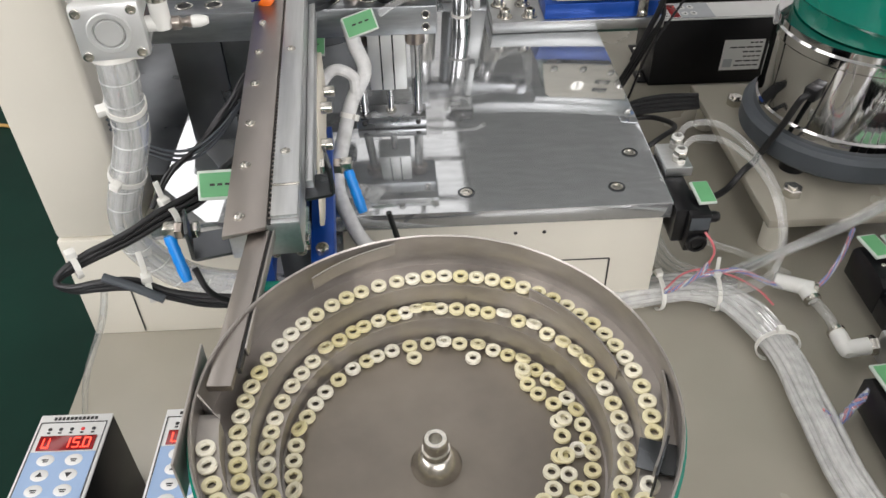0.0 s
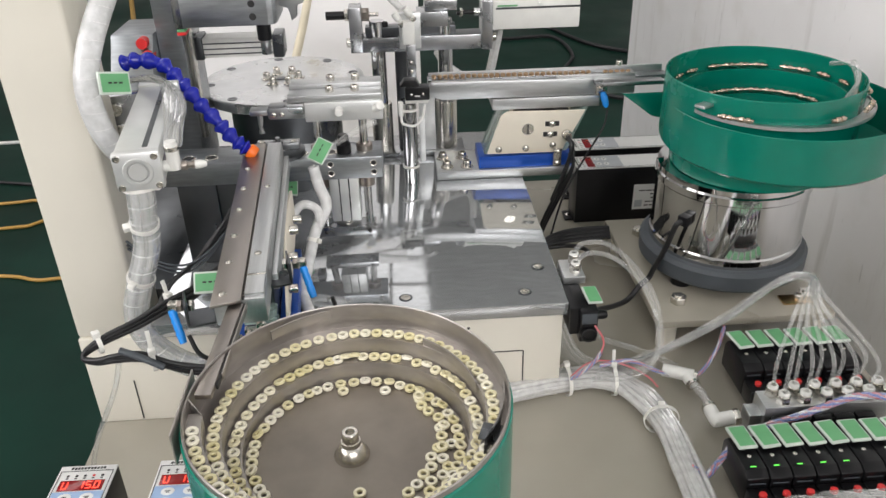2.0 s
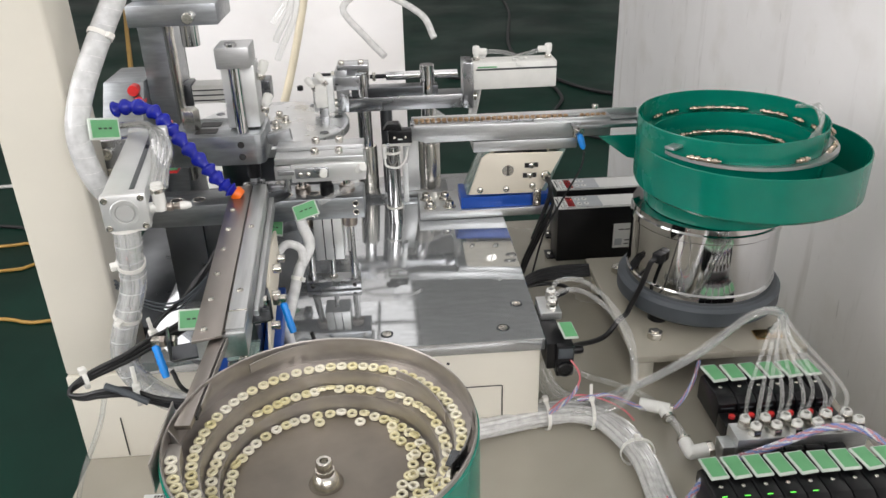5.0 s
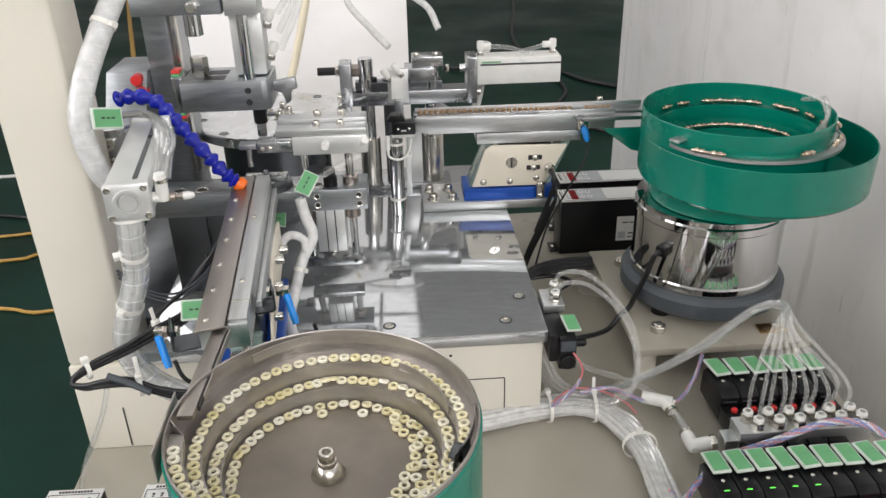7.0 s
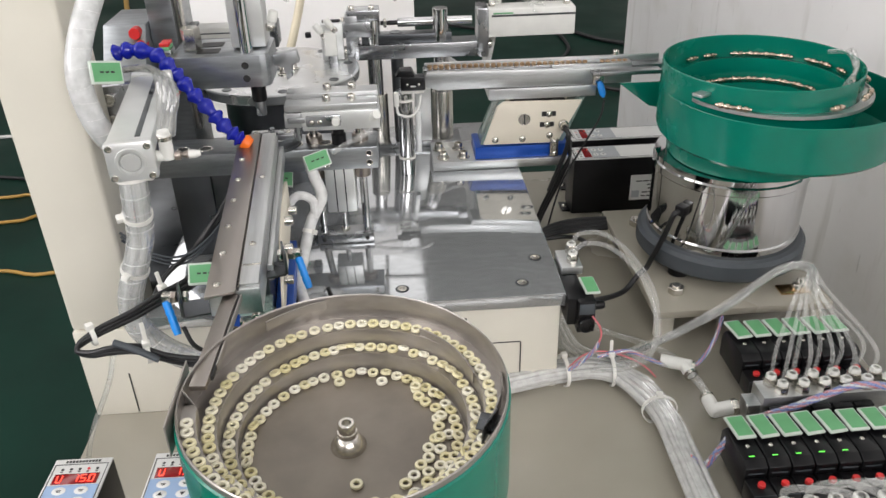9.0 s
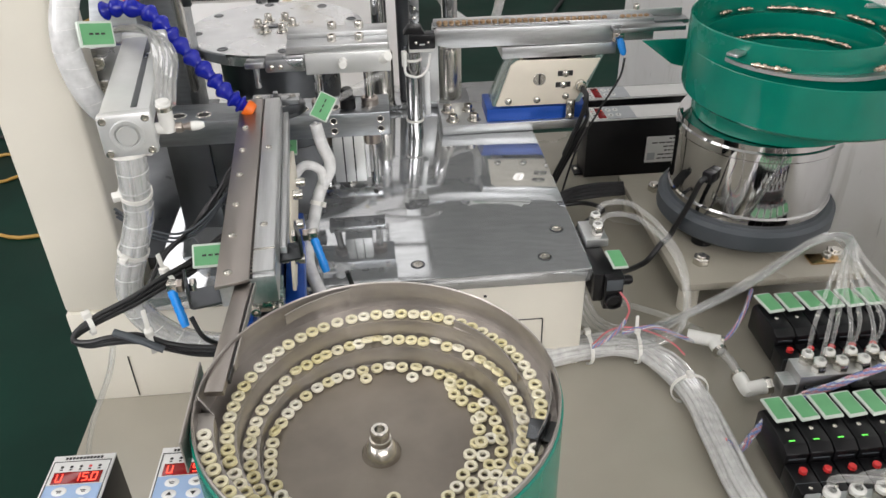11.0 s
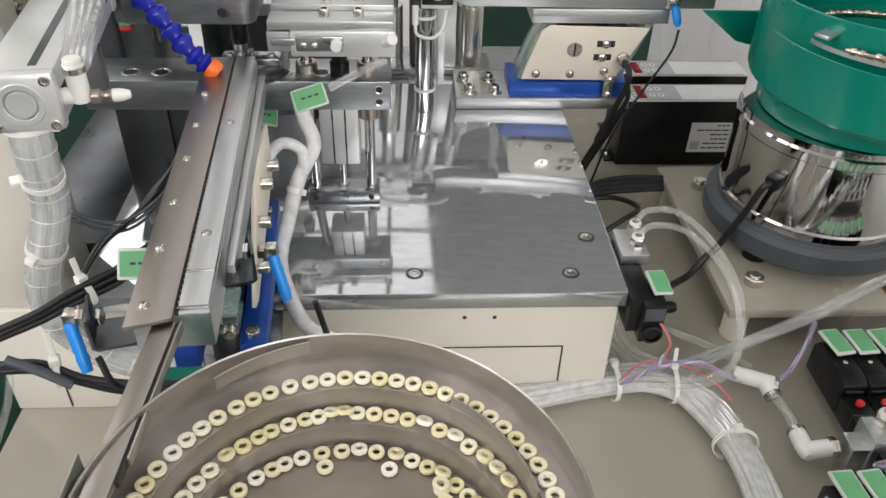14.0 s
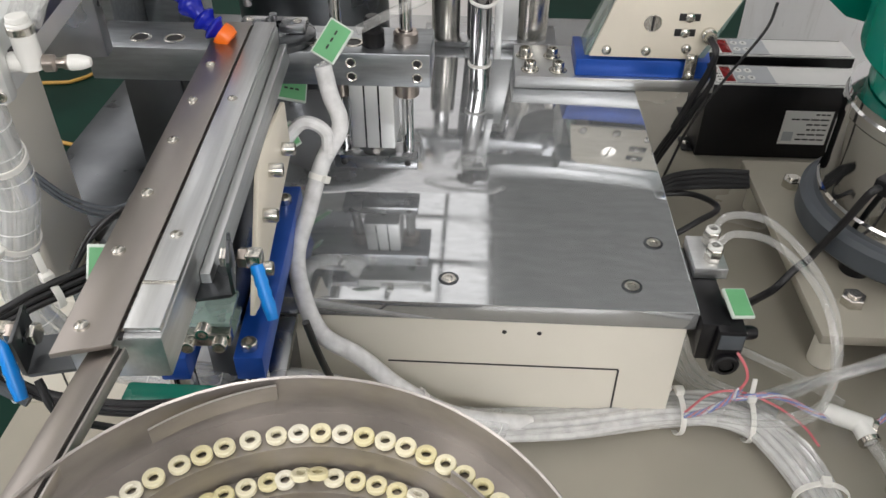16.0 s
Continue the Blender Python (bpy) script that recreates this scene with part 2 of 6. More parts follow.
def box(x0, x1, y0, y1, z0, z1, bev=0.0008, bm=None, m=None, seg=2):
    bm = bm or bmesh.new()
    t = bmesh.new()
    bmesh.ops.create_cube(t, size=1)
    bmesh.ops.transform(t, matrix=Matrix.Translation(((x0 + x1) / 2, (y0 + y1) / 2, (z0 + z1) / 2)) @ Matrix.Diagonal((abs(x1 - x0), abs(y1 - y0), abs(z1 - z0), 1)), verts=t.verts)
    if bev:
        bmesh.ops.bevel(t, geom=t.edges[:], offset=bev, segments=seg, affect="EDGES", profile=0.5)
    return merge(bm, t, m)


def merge(bm, t, m=None):
    if m is not None:
        bmesh.ops.transform(t, matrix=m, verts=t.verts)
    vs = [bm.verts.new(v.co) for v in t.verts]
    t.verts.index_update()
    for f in t.faces:
        bm.faces.new([vs[v.index] for v in f.verts])
    t.free()
    return bm


def prism(pts, y0, y1, bev=0.0006, bm=None, m=None):
    """A profile in x and z, drawn out along y."""
    bm = bm or bmesh.new()
    t = bmesh.new()
    a = [t.verts.new((x, y0, z)) for x, z in pts]
    b = [t.verts.new((x, y1, z)) for x, z in pts]
    t.faces.new(a)
    t.faces.new(b[::-1])
    for i in range(len(pts)):
        j = (i + 1) % len(pts)
        t.faces.new((a[j], a[i], b[i], b[j]))
    if bev:
        bmesh.ops.bevel(t, geom=t.edges[:], offset=bev, segments=2, affect="EDGES", profile=0.5)
    return merge(bm, t, m)


def lathe(prof, segs=32, bm=None, m=None):
    """Pairs of radius and height turned about z."""
    bm = bm or bmesh.new()
    t = bmesh.new()
    rings = []
    for r, z in prof:
        if r < 1e-6:
            rings.append([t.verts.new((0, 0, z))])
        else:
            rings.append([t.verts.new((r * math.cos(2 * math.pi * i / segs), r * math.sin(2 * math.pi * i / segs), z)) for i in range(segs)])
    for a, b in zip(rings, rings[1:]):
        for i in range(segs):
            j = (i + 1) % segs
            if len(a) == 1 and len(b) == 1:
                continue
            if len(a) == 1:
                t.faces.new((a[0], b[i], b[j]))
            elif len(b) == 1:
                t.faces.new((a[i], a[j], b[0]))
            else:
                t.faces.new((a[i], a[j], b[j], b[i]))
    return merge(bm, t, m)


def rod(r, z0, z1, segs=20, bm=None, m=None, ch=0.0004):
    ch = min(ch, r * 0.3, abs(z1 - z0) * 0.3)
    return lathe([(0, z0), (r - ch, z0), (r, z0 + ch), (r, z1 - ch), (r - ch, z1), (0, z1)], segs, bm, m)


def along(p, q):
    """A turn that lays z along the way from p to q, at p."""
    d = Vector(q) - Vector(p)
    return Matrix.Translation(p) @ d.to_track_quat("Z", "Y").to_matrix().to_4x4()


def bar(p, q, r, segs=14, bm=None):
    return rod(r, 0, (Vector(q) - Vector(p)).length, segs, bm, along(p, q))


def spline(pts, n=10):
    P = [Vector(p) for p in pts]
    P = [P[0] * 2 - P[1]] + P + [P[-1] * 2 - P[-2]]
    out = []
    for i in range(1, len(P) - 2):
        for k in range(n):
            u = k / n
            out.append(0.5 * ((2 * P[i]) + (P[i + 1] - P[i - 1]) * u + (2 * P[i - 1] - 5 * P[i] + 4 * P[i + 1] - P[i + 2]) * u * u + (3 * P[i] - P[i - 1] - 3 * P[i + 1] + P[i + 2]) * u ** 3))
    out.append(P[-2])
    return out


def sweep(pts, r, segs=10, n=10, bm=None, swell=None):
    """A round hose along a smooth line through the points."""
    bm = bm or bmesh.new()
    L = spline(pts, n)
    up = Vector((0.31, 0.2, 0.93)).normalized()
    prev = None
    for k, p in enumerate(L):
        d = (L[min(k + 1, len(L) - 1)] - L[max(k - 1, 0)]).normalized()
        a = d.cross(up)
        if a.length < 1e-4:
            a = d.cross(Vector((1, 0, 0)))
        a.normalize()
        b = a.cross(d).normalized()
        up = b
        rr = r if swell is None else swell(k, len(L)) * r
        ring = [bm.verts.new(p + (a * math.cos(2 * math.pi * i / segs) + b * math.sin(2 * math.pi * i / segs)) * rr) for i in range(segs)]
        if prev:
            for i in range(segs):
                j = (i + 1) % segs
                bm.faces.new((prev[i], prev[j], ring[j], ring[i]))
        else:
            bm.faces.new(ring[::-1])
        prev = ring
    bm.faces.new(prev)
    return bm


def socket_screw(r=0.005, h=0.005, bm=None, m=None):
    """A cap screw head with a hexagon socket, standing on z = 0."""
    bm = bm or bmesh.new()
    k = r * 0.55
    lathe([(0, 0), (r, 0), (r, h * 0.85), (r * 0.88, h), (k, h)], 20, bm, m)
    lathe([(k, h), (k, h * 0.45), (0, h * 0.45)], 6, bm, m)
    return bm


def pan_screw(r=0.003, bm=None, m=None):
    return lathe([(0, 0), (r, 0), (r * 0.92, r * 0.35), (r * 0.6, r * 0.6), (r * 0.25, r * 0.66), (r * 0.2, r * 0.4), (0, r * 0.4)], 16, bm or bmesh.new(), m)


def hexa(r, z0, z1, bm=None, m=None):
    return lathe([(0, z0), (r * 0.94, z0), (r, z0 + r * 0.08), (r, z1 - r * 0.08), (r * 0.94, z1), (0, z1)], 6, bm or bmesh.new(), m)


RX = pose(0, 0, 0, 90)      # z turned to -y
RY = pose(0, 0, 0, 0, 90)   # z turned to x


# ---- the hall ----
def hall():
    tagged(part("ground", box(-5, 5, -5, 9, -0.80, -0.75, 0), FLOOR), "dark green painted concrete factory floor", kind="structure")
    tagged(part("ceiling", box(-5.1, 5.1, -5.1, 9.1, 3.5, 3.6, 0), CEILING), "pale factory hall ceiling", kind="structure")
    for n, b in (("wall_west", (-5.1, -5, -5.1, 9.1)), ("wall_east", (5, 5.1, -5.1, 9.1)), ("wall_south", (-5, 5, -5.1, -5)), ("wall_north", (-5, 5, 9, 9.1))):
        tagged(part(n, box(*b, -0.8, 3.5, 0), HALLWALL), "plain grey factory hall wall", kind="structure")


def roof_frames():
    """Glazing bars of the middle roof light."""
    e = thing("roof_window_frame", -0.15, 3.4, 3.36, 0, "dark steel glazing bars under the roof light", "window frame")
    for k in range(13):
        part("cross_bar", box(-0.70, 0.70, -4.5 + 0.75 * k - 0.03, -4.5 + 0.75 * k + 0.03, 0, 0.05, 0), HALLWALL, e)
    for x in (-0.68, -0.22, 0.22, 0.68):
        part("long_bar", box(x - 0.02, x + 0.02, -4.55, 4.55, -0.041, -0.001, 0), HALLWALL, e)


hall()
roof_frames()


def hose_on_floor(pts, r, material, label):
    tagged(part("floor_hose", sweep(pts, r, 8), material), label, "hose")


hose_on_floor([(-2.0, 2.18, -0.743), (-1.6, 2.13, -0.743), (-1.24, 2.085, -0.743), (-1.148, 2.055, -0.743), (-1.07, 2.055, -0.743), (-0.7, 2.12, -0.743), (-0.3, 2.0, -0.743)], 0.006, YELLOW, "yellow-brown hose lying on the green floor")
hose_on_floor([(-2.1, 2.60, -0.743), (-1.47, 2.64, -0.743), (-1.37, 2.655, -0.743), (-1.27, 2.62, -0.743), (-1.24, 2.54, -0.743), (-1.29, 2.455, -0.743), (-1.38, 2.43, -0.743), (-1.9, 2.38, -0.743)], 0.006, YELLOW, "yellow-brown hose curled on the green floor")
hose_on_floor([(-2.9, 9.0, -0.743), (-2.725, 8.697, -0.743), (-2.149, 6.8, -0.743), (-1.632, 5.044, -0.743), (-1.50, 4.4, -0.743), (-1.7, 3.9, -0.743)], 0.018, YELLOW, "yellow hose running across the green floor")
hose_on_floor([(-2.4, 3.35, -0.741), (-1.74, 3.28, -0.741), (-1.60, 3.32, -0.741), (-1.42, 3.24, -0.741), (-1.0, 3.3, -0.741), (-0.4, 3.1, -0.741)], 0.008, MILKY, "pale hose lying on the green floor")
hose_on_floor([(-2.4, 3.1, -0.742), (-1.6, 2.85, -0.742), (-1.1, 2.75, -0.742), (-0.4, 2.8, -0.742)], 0.007, CABLE, "black cable lying on the green floor")
hose_on_floor([(0.4, 4.9, -0.738), (0.7, 4.7, -0.738), (1.0, 4.7, -0.738), (1.05, 4.3, -0.738), (0.94, 3.98, -0.738), (0.98, 3.7, -0.738), (1.2, 3.5, -0.738), (1.5, 3.8, -0.738)], 0.010, CABLE, "black cable curled on the green floor")
hose_on_floor([(1.2, 8.2, -0.738), (1.15, 7.1, -0.738), (0.94, 5.55, -0.738), (1.15, 4.6, -0.738), (1.5, 4.2, -0.738)], 0.012, CABLE, "black cable lying on the green floor")


# ---- table, base, post, panels ----
def machine_table():
    e = thing("machine_table", 0, 0.3, -0.75, label="pale beige painted steel machine table", category="table")
    part("tabletop", box(-0.279, 0.538, -0.75, 0.72, 0.72, 0.75, 0.002), TABLE, e)
    part("cabinet", box(-0.265, 0.52, -0.7, 0.70, 0.0, 0.719, 0.003), CREAM, e)


machine_table()


def machine_base():
    e = thing("steel_plinth", 0, 0.475, 0, label="cream painted steel base box with a polished steel cover plate", category="plinth")
    part("box_body", box(-0.28, 0.196, 0.004, 0.46, 0.0, 0.1045, 0.0015), CREAM, e)
    part("cover_plate", box(-0.205, 0.2, 0.0, 0.47, 0.105, 0.12, 0.001), MIRROR, e, "polished reflective steel cover plate")
    # this end is coloured dark for the dark surroundings the cover reflects there
    part("cover_plate", box(-0.28, -0.2055, 0.068, 0.46, 0.105, 0.1195, 0.001), DARK, e)
    for x, z0, z1 in ((0.157, 0.004, 0.061), (-0.237, 0.003, 0.052)):
        part("panel_joint", box(x - 0.0006, x + 0.0006, 0.0034, 0.0055, z0, z1, 0), INKSHADE, e)
    part("panel_joint", box(0.0, 0.157, 0.0034, 0.0055, 0.0612, 0.0622, 0), INKSHADE, e)
    for x in (0.078, 0.101):
        part("screw_hole", rod(0.0016, 0, 0.001, 12, None, pose(x, 0.0041, 0.093) @ RX), INKSHADE, e)
    head = None
    for x, y in ((0.04, 0.024), (0.16, 0.023), (0.181, 0.07)):
        m = pose(x, y, 0.1201)
        if head is None:
            head = part("counterbore", lathe([(0.0052, 0.0), (0.0064, 0.0), (0.0067, 0.0003), (0.0052, 0.0004)], 28), DARK, e, m=m)
            cap = part("socket_screw", socket_screw(0.0048, 0.0007), SCREW, e, m=m)
        else:
            share("counterbore", head, e, m)
            share("socket_screw", cap, e, m)


machine_base()


def frame_post():
    e = thing("frame_post", -0.248, 0.505, 0.105, label="cream painted square steel frame post", category="post")
    part("post", box(-0.032, 0.032, -0.024, 0.036, 0, 0.75, 0.004, seg=3), CREAM, e)


frame_post()


def standing_panel(name, x0, x1, y0, y1, z1, label):
    tagged(part(name, box(x0, x1, y0, y1, -0.75, z1, 0.002), WHITEP), label, kind="structure")


standing_panel("wall_back", -0.30, 0.085, 1.24, 1.26, 0.75, "plain white board standing behind the machine")
standing_panel("wall_side", 0.72, 0.74, -0.6, 2.10, 0.62, "scuffed white sheet panel beside the machine table")


# ---- the steel bowl feeder with washers ----
BX, BY = 0.0055, 0.193


def track(s):
    """Radius and height of the spiral track, s turns before its exit."""
    z = 0.2465 - 0.0128 * s if s < 1.8 else 0.22346 - 0.0235 * (s - 1.8)
    return 0.0893 - 0.0094 * s, max(z, 0.2105)


def bowl_feeder():
    e = thing("bowl_feeder", BX, BY, 0, label="stainless steel vibratory bowl feeder with spiral track and green skirt", category="bowl feeder")
    FZ = 0.2105
    bm = bmesh.new()
    N, S = 260, 3.35
    rows = []
    for k in range(N + 1):
        s = S * k / N
        r, z = track(s)
        a = radians(-180 + 360 * s)
        if s < 1:
            ro, zt = 0.093, 0.2545
        else:
            ro, zt = track(s - 1)[0] - 0.0046, track(s - 1)[1]
        ri = r - 0.0046 if s < 2.36 else ro - 0.001
        c, d = math.cos(a), math.sin(a)
        rows.append([bm.verts.new((q * c, q * d, w)) for q, w in ((ro + 0.0012 * (s < 1), zt), (ro, zt), (ro, z), (ri, z))])
    for a, b in zip(rows, rows[1:]):
        for i in range(3):
            bm.faces.new((a[i], b[i], b[i + 1], a[i + 1]))
    part("spiral_track", bm, BOWL, e)
    part("bowl_floor", lathe([(0, FZ), (0.04, FZ - 0.0003), (0.078, FZ - 0.0003), (0.078, FZ - 0.003), (0, FZ - 0.003)], 72), BOWLFLOOR, e)
    part("rim", lathe([(0.0931, 0.215), (0.0931, 0.2545), (0.0936, 0.2552), (0.0942, 0.2545), (0.0942, 0.215)], 96), BOWL, e)
    part("skirt", lathe([(0.0943, 0.251), (0.0955, 0.250), (0.0955, 0.185), (0.086, 0.175), (0.084, 0.175)], 72), GREEN, e, "green coated bowl skirt")
    part("drive_drum", lathe([(0, 0.02), (0.08, 0.02), (0.08, 0.174), (0, 0.174)], 48), CHROME, e)
    part("drum_foot", lathe([(0, 0.0), (0.09, 0.0), (0.09, 0.02), (0, 0.02)], 48), RUBBER, e)
    hub = part("hub_cone", lathe([(0.0108, FZ), (0.0108, FZ + 0.0012), (0.0066, FZ + 0.0085), (0.0058, FZ + 0.009), (0.0058, FZ + 0.012), (0, FZ + 0.012)], 40), SCREW, e, m=pose(-0.001, -0.004, 0))
    part("hub_screw", socket_screw(0.0052, 0.0065, None, pose(0, 0, FZ + 0.012)), SCREW, hub)
    # guide strips welded on the wall, and the slide to the rail
    for a0, a1, r0, r1, z0, z1 in ((100, 128, 0.0905, 0.086, 0.247, 0.2538), (12, 55, 0.0775, 0.0795, 0.236, 0.2435), (-25, 5, 0.0850, 0.0915, 0.243, 0.25)):
        g = bmesh.new()
        prev = None
        for k in range(15):
            u = k / 14
            a, r = radians(a0 + (a1 - a0) * u), r0 + (r1 - r0) * u
            ring = [g.verts.new((q * math.cos(a), q * math.sin(a), w)) for q, w in ((r, z0), (r, z1), (r + 0.0009, z1), (r + 0.0009, z0))]
            if prev:
                for i in range(4):
                    g.faces.new((prev[i], prev[(i + 1) % 4], ring[(i + 1) % 4], ring[i]))
            else:
                g.faces.new(ring)
            prev = ring
        g.faces.new(prev[::-1])
        part("guide_strip", g, BOWL, e)
    part("gate_flap", box(-0.013, 0.010, -0.0005, 0.0005, 0.0, 0.014, 0.0002, None, pose(0.080, -0.034, 0.238, 0, 12, 62)), DARK, e, "dark bent gate flap")
    part("gate_floor", box(-0.009, 0.006, -0.007, 0.007, 0.0, 0.0008, 0.0002, None, pose(0.083, -0.028, 0.2425, 0, 0, -20)), DARK, e)
    sl = part("outlet_slide", box(-0.0056, 0.0046, 0.010, 0.106, -0.0035, 0.0, 0.0004), RAIL, e, "flat steel outlet slide bar", m=pose(-0.0857, -0.001, 0.2525, 0.8, 0, -2.6))
    # black strip painted in as the shaded slit beside the bar
    part("slide_slot", box(0.0046, 0.0060, 0.020, 0.106, -0.0045, -0.0012, 0), INKSHADE, sl)
    part("slide_lip", box(0.0060, 0.0070, 0.030, 0.106, -0.0055, -0.0002, 0.0003), BOWL, sl)
    w = bmesh.new()
    box(-0.0955, -0.0945, -0.03, 0.028, 0.236, 0.2575, 0.0003, w)
    part("outlet_fence", w, BOWL, e)
    part("green_foot_bar", box(-0.122, 0.0, 0.160, 0.173, 0.146, 0.158, 0.002), GREEN, e)


bowl_feeder()


def washers():
    me = part("washer", lathe([(0.0019, 0.0), (0.0034, 0.0), (0.0037, 0.0004), (0.0037, 0.0018), (0.0034, 0.0022), (0.0019, 0.0022), (0.0017, 0.0018), (0.0017, 0.0003), (0.0019, 0.0)], 22), NYLON)
    tagged(me, "cream nylon ring washer in the steel bowl", "washer", "washers in the bowl")
    rnd = random.Random(4)
    first = True
    spots = []
    s = 0.03
    while s < 3.2:
        r, z = track(s)
        if s > 2.36:
            r = min(0.0645, track(s - 1)[0] - 0.0095)
        step = 0.0077 + (0.0012 if rnd.random() < 0.2 else 0.0) - (0.002 if rnd.random() < 0.14 and s > 1 else 0)
        a = radians(-180 + 360 * s)
        if not 0.43 < s < 0.47:
            tilt = rnd.uniform(-4, 4) if rnd.random() < 0.82 or s < 1 else rnd.uniform(14, 30)
            lift = 0.0043 * math.sin(radians(abs(tilt)))
            spots.append((BX + r * math.cos(a), BY + r * math.sin(a), z + 0.0003 + lift, tilt, math.degrees(a)))
        s += step / (2 * math.pi * r)
    # washers heaped on the floor of the bowl
    pile = []
    for k in range(900):
        a = rnd.uniform(-100, 50)
        lim = 0.046 + 0.010 * abs(a + 24) / 76
        r = rnd.uniform(lim, 0.0595)
        x, y = BX + r * math.cos(radians(a)), BY + r * math.sin(radians(a))
        lev = sum(1 for p in pile if (p[0] - x) ** 2 + (p[1] - y) ** 2 < 0.0068 ** 2)
        if lev == 0 or (lev == 1 and rnd.random() < 0.02 and r > 0.053):
            pile.append((x, y, 0.2106 + 0.0022 * lev, rnd.uniform(-3, 3) + 8 * lev, rnd.uniform(0, 360)))
        if len(pile) > 74:
            break
    pile += [(BX - 0.009, BY + 0.055, 0.2106, 0, 0), (BX + 0.019, BY + 0.053, 0.2106, 0, 0), (BX + 0.0045, BY - 0.036, 0.2106, 0, 0)]
    for x, y, z, tilt, turn in spots + pile:
        m = pose(x, y, z, 0, 0, turn) @ pose(0, 0, 0, 0, tilt, 0)
        if first:
            me.matrix_basis = m
            first = False
        else:
            copy_thing(me, m)


washers()


# ---- linear feeder of the washers ----
def washer_rail():
    e = thing("linear_rail", -0.0713, 0.30, 0, 3.9, "steel linear feeder rail with a slotted screwed cover", "feeder rail")
    part("left_cover", prism([(-0.0213, -0.285), (-0.0008, -0.285), (-0.0008, 0.005), (-0.0213, 0.010)], 0.2555, 0.258, 0.0004, None, pose(0, 0, 0, 90)), RAIL, e)
    part("right_cover", prism([(0.0008, 0.2555), (0.0143, 0.2555), (0.0143, 0.258), (0.0008, 0.258)], 0.003, 0.285, 0.0004), ALUR, e)
    part("rail_body", box(-0.0208, 0.0150, 0.0005, 0.285, 0.2345, 0.2553, 0.0012), ALUR, e)
    part("side_block", box(0.0152, 0.0200, 0.05, 0.285, 0.2300, 0.244, 0.0008), ALUR, e)
    # black strip for the shade at the bottom of the slot
    part("slot_shade_strip", box(-0.0008, 0.0008, 0.0, 0.284, 0.2545, 0.2556, 0), INKSHADE, e)
    # queued washers are brown, not cream: the slot's shade is in their colour
    row = bmesh.new()
    for k in range(68):
        lathe([(0, 0), (0.0007, 0), (0.0007, 0.0005), (0, 0.0005)], 10, row, pose(0, 0.004 + 0.0041 * k, 0.2557))
    tagged(part("washer_queue", row, BUSH, e), kind="stuff")
    sc = None
    for y in (0.004, 0.048, 0.09, 0.136, 0.178, 0.222, 0.262):
        m = pose(-0.0142, y, 0.258)
        if sc is None:
            sc = part("screw", pan_screw(0.0029), SCREW, e, m=m)
        else:
            share("screw", sc, e, m)
    for y in (0.059, 0.180):
        share("screw", sc, e, pose(0.0066, y, 0.2576))
    part("adjuster", box(0.001, 0.0146, 0.027, 0.0288, 0.258, 0.2588, 0.0003), SCREW, e)


washer_rail()


def rail_drive():
    e = thing("rail_vibrator", -0.0785, 0.32, 0, 3.9, "linear vibrator drive with blue rails and cream side plate", "vibrator")
    part("pedestal", box(-0.028, 0.028, 0.072, 0.21, 0.0, 0.098, 0.001), DARK, e)
    part("base_plate", box(-0.031, 0.031, 0.064, 0.215, 0.0982, 0.104, 0.0006), STEEL, e)
    part("coil_block", box(-0.0115, 0.0115, 0.10, 0.26, 0.105, 0.224, 0.001), DARK, e)
    for k, z in enumerate((0.158, 0.170)):
        part("spring_plate", box(-0.0135, 0.0135, 0.078 - 0.004 * k, 0.10, z, z + 0.003, 0.0004), GLASSY, e)
    part("clamp_strip", box(-0.0135, 0.0135, 0.070, 0.0775, 0.160, 0.168, 0.0006), SCREW, e)
    part("side_plate", prism([(0.108, 0.163), (0.119, 0.160), (0.235, 0.190), (0.235, 0.226), (0.165, 0.232)], -0.0015, 0.0015, 0.0006, None, pose(0.0176, 0.0, 0, 0, 0, 87.5) @ pose(-0.108 + 0.09, 0, 0)), PLATE, e, "cream painted side plate")
    for s in (-1, 1):
        r = part("blue_rail", box(s * 0.0125, s * 0.0285, 0.07, 0.235, 0.134, 0.151, 0.0012), BLUE, e)
        part("foot_screw", socket_screw(0.0045, 0.005, None, pose(s * 0.0205, 0.078, 0.151)), SCREW, r)
        part("foot_screw", socket_screw(0.0045, 0.005, None, pose(s * 0.0205, 0.215, 0.151)), SCREW, r)
        for y in (0.079, 0.20):
            part("pillar", rod(0.0075, 0.1042, 0.1338, 20, None, pose(s * 0.0205, y, 0)), CHROME, e)
    for x, z in ((-0.008, 0.164), (0.0085, 0.164), (0.0015, 0.1735)):
        part("cap_screw", socket_screw(0.0040, 0.006, None, pose(x, 0.0705, z) @ RX), SCREW, e)
    for y, z in ((0.110, 0.180), (0.135, 0.198), (0.160, 0.212), (0.195, 0.205)):
        part("cap_screw", socket_screw(0.0042, 0.008, None, pose(0.0231 + 0.0437 * (y - 0.09), y, z) @ RY), SCREW, e)


rail_drive()


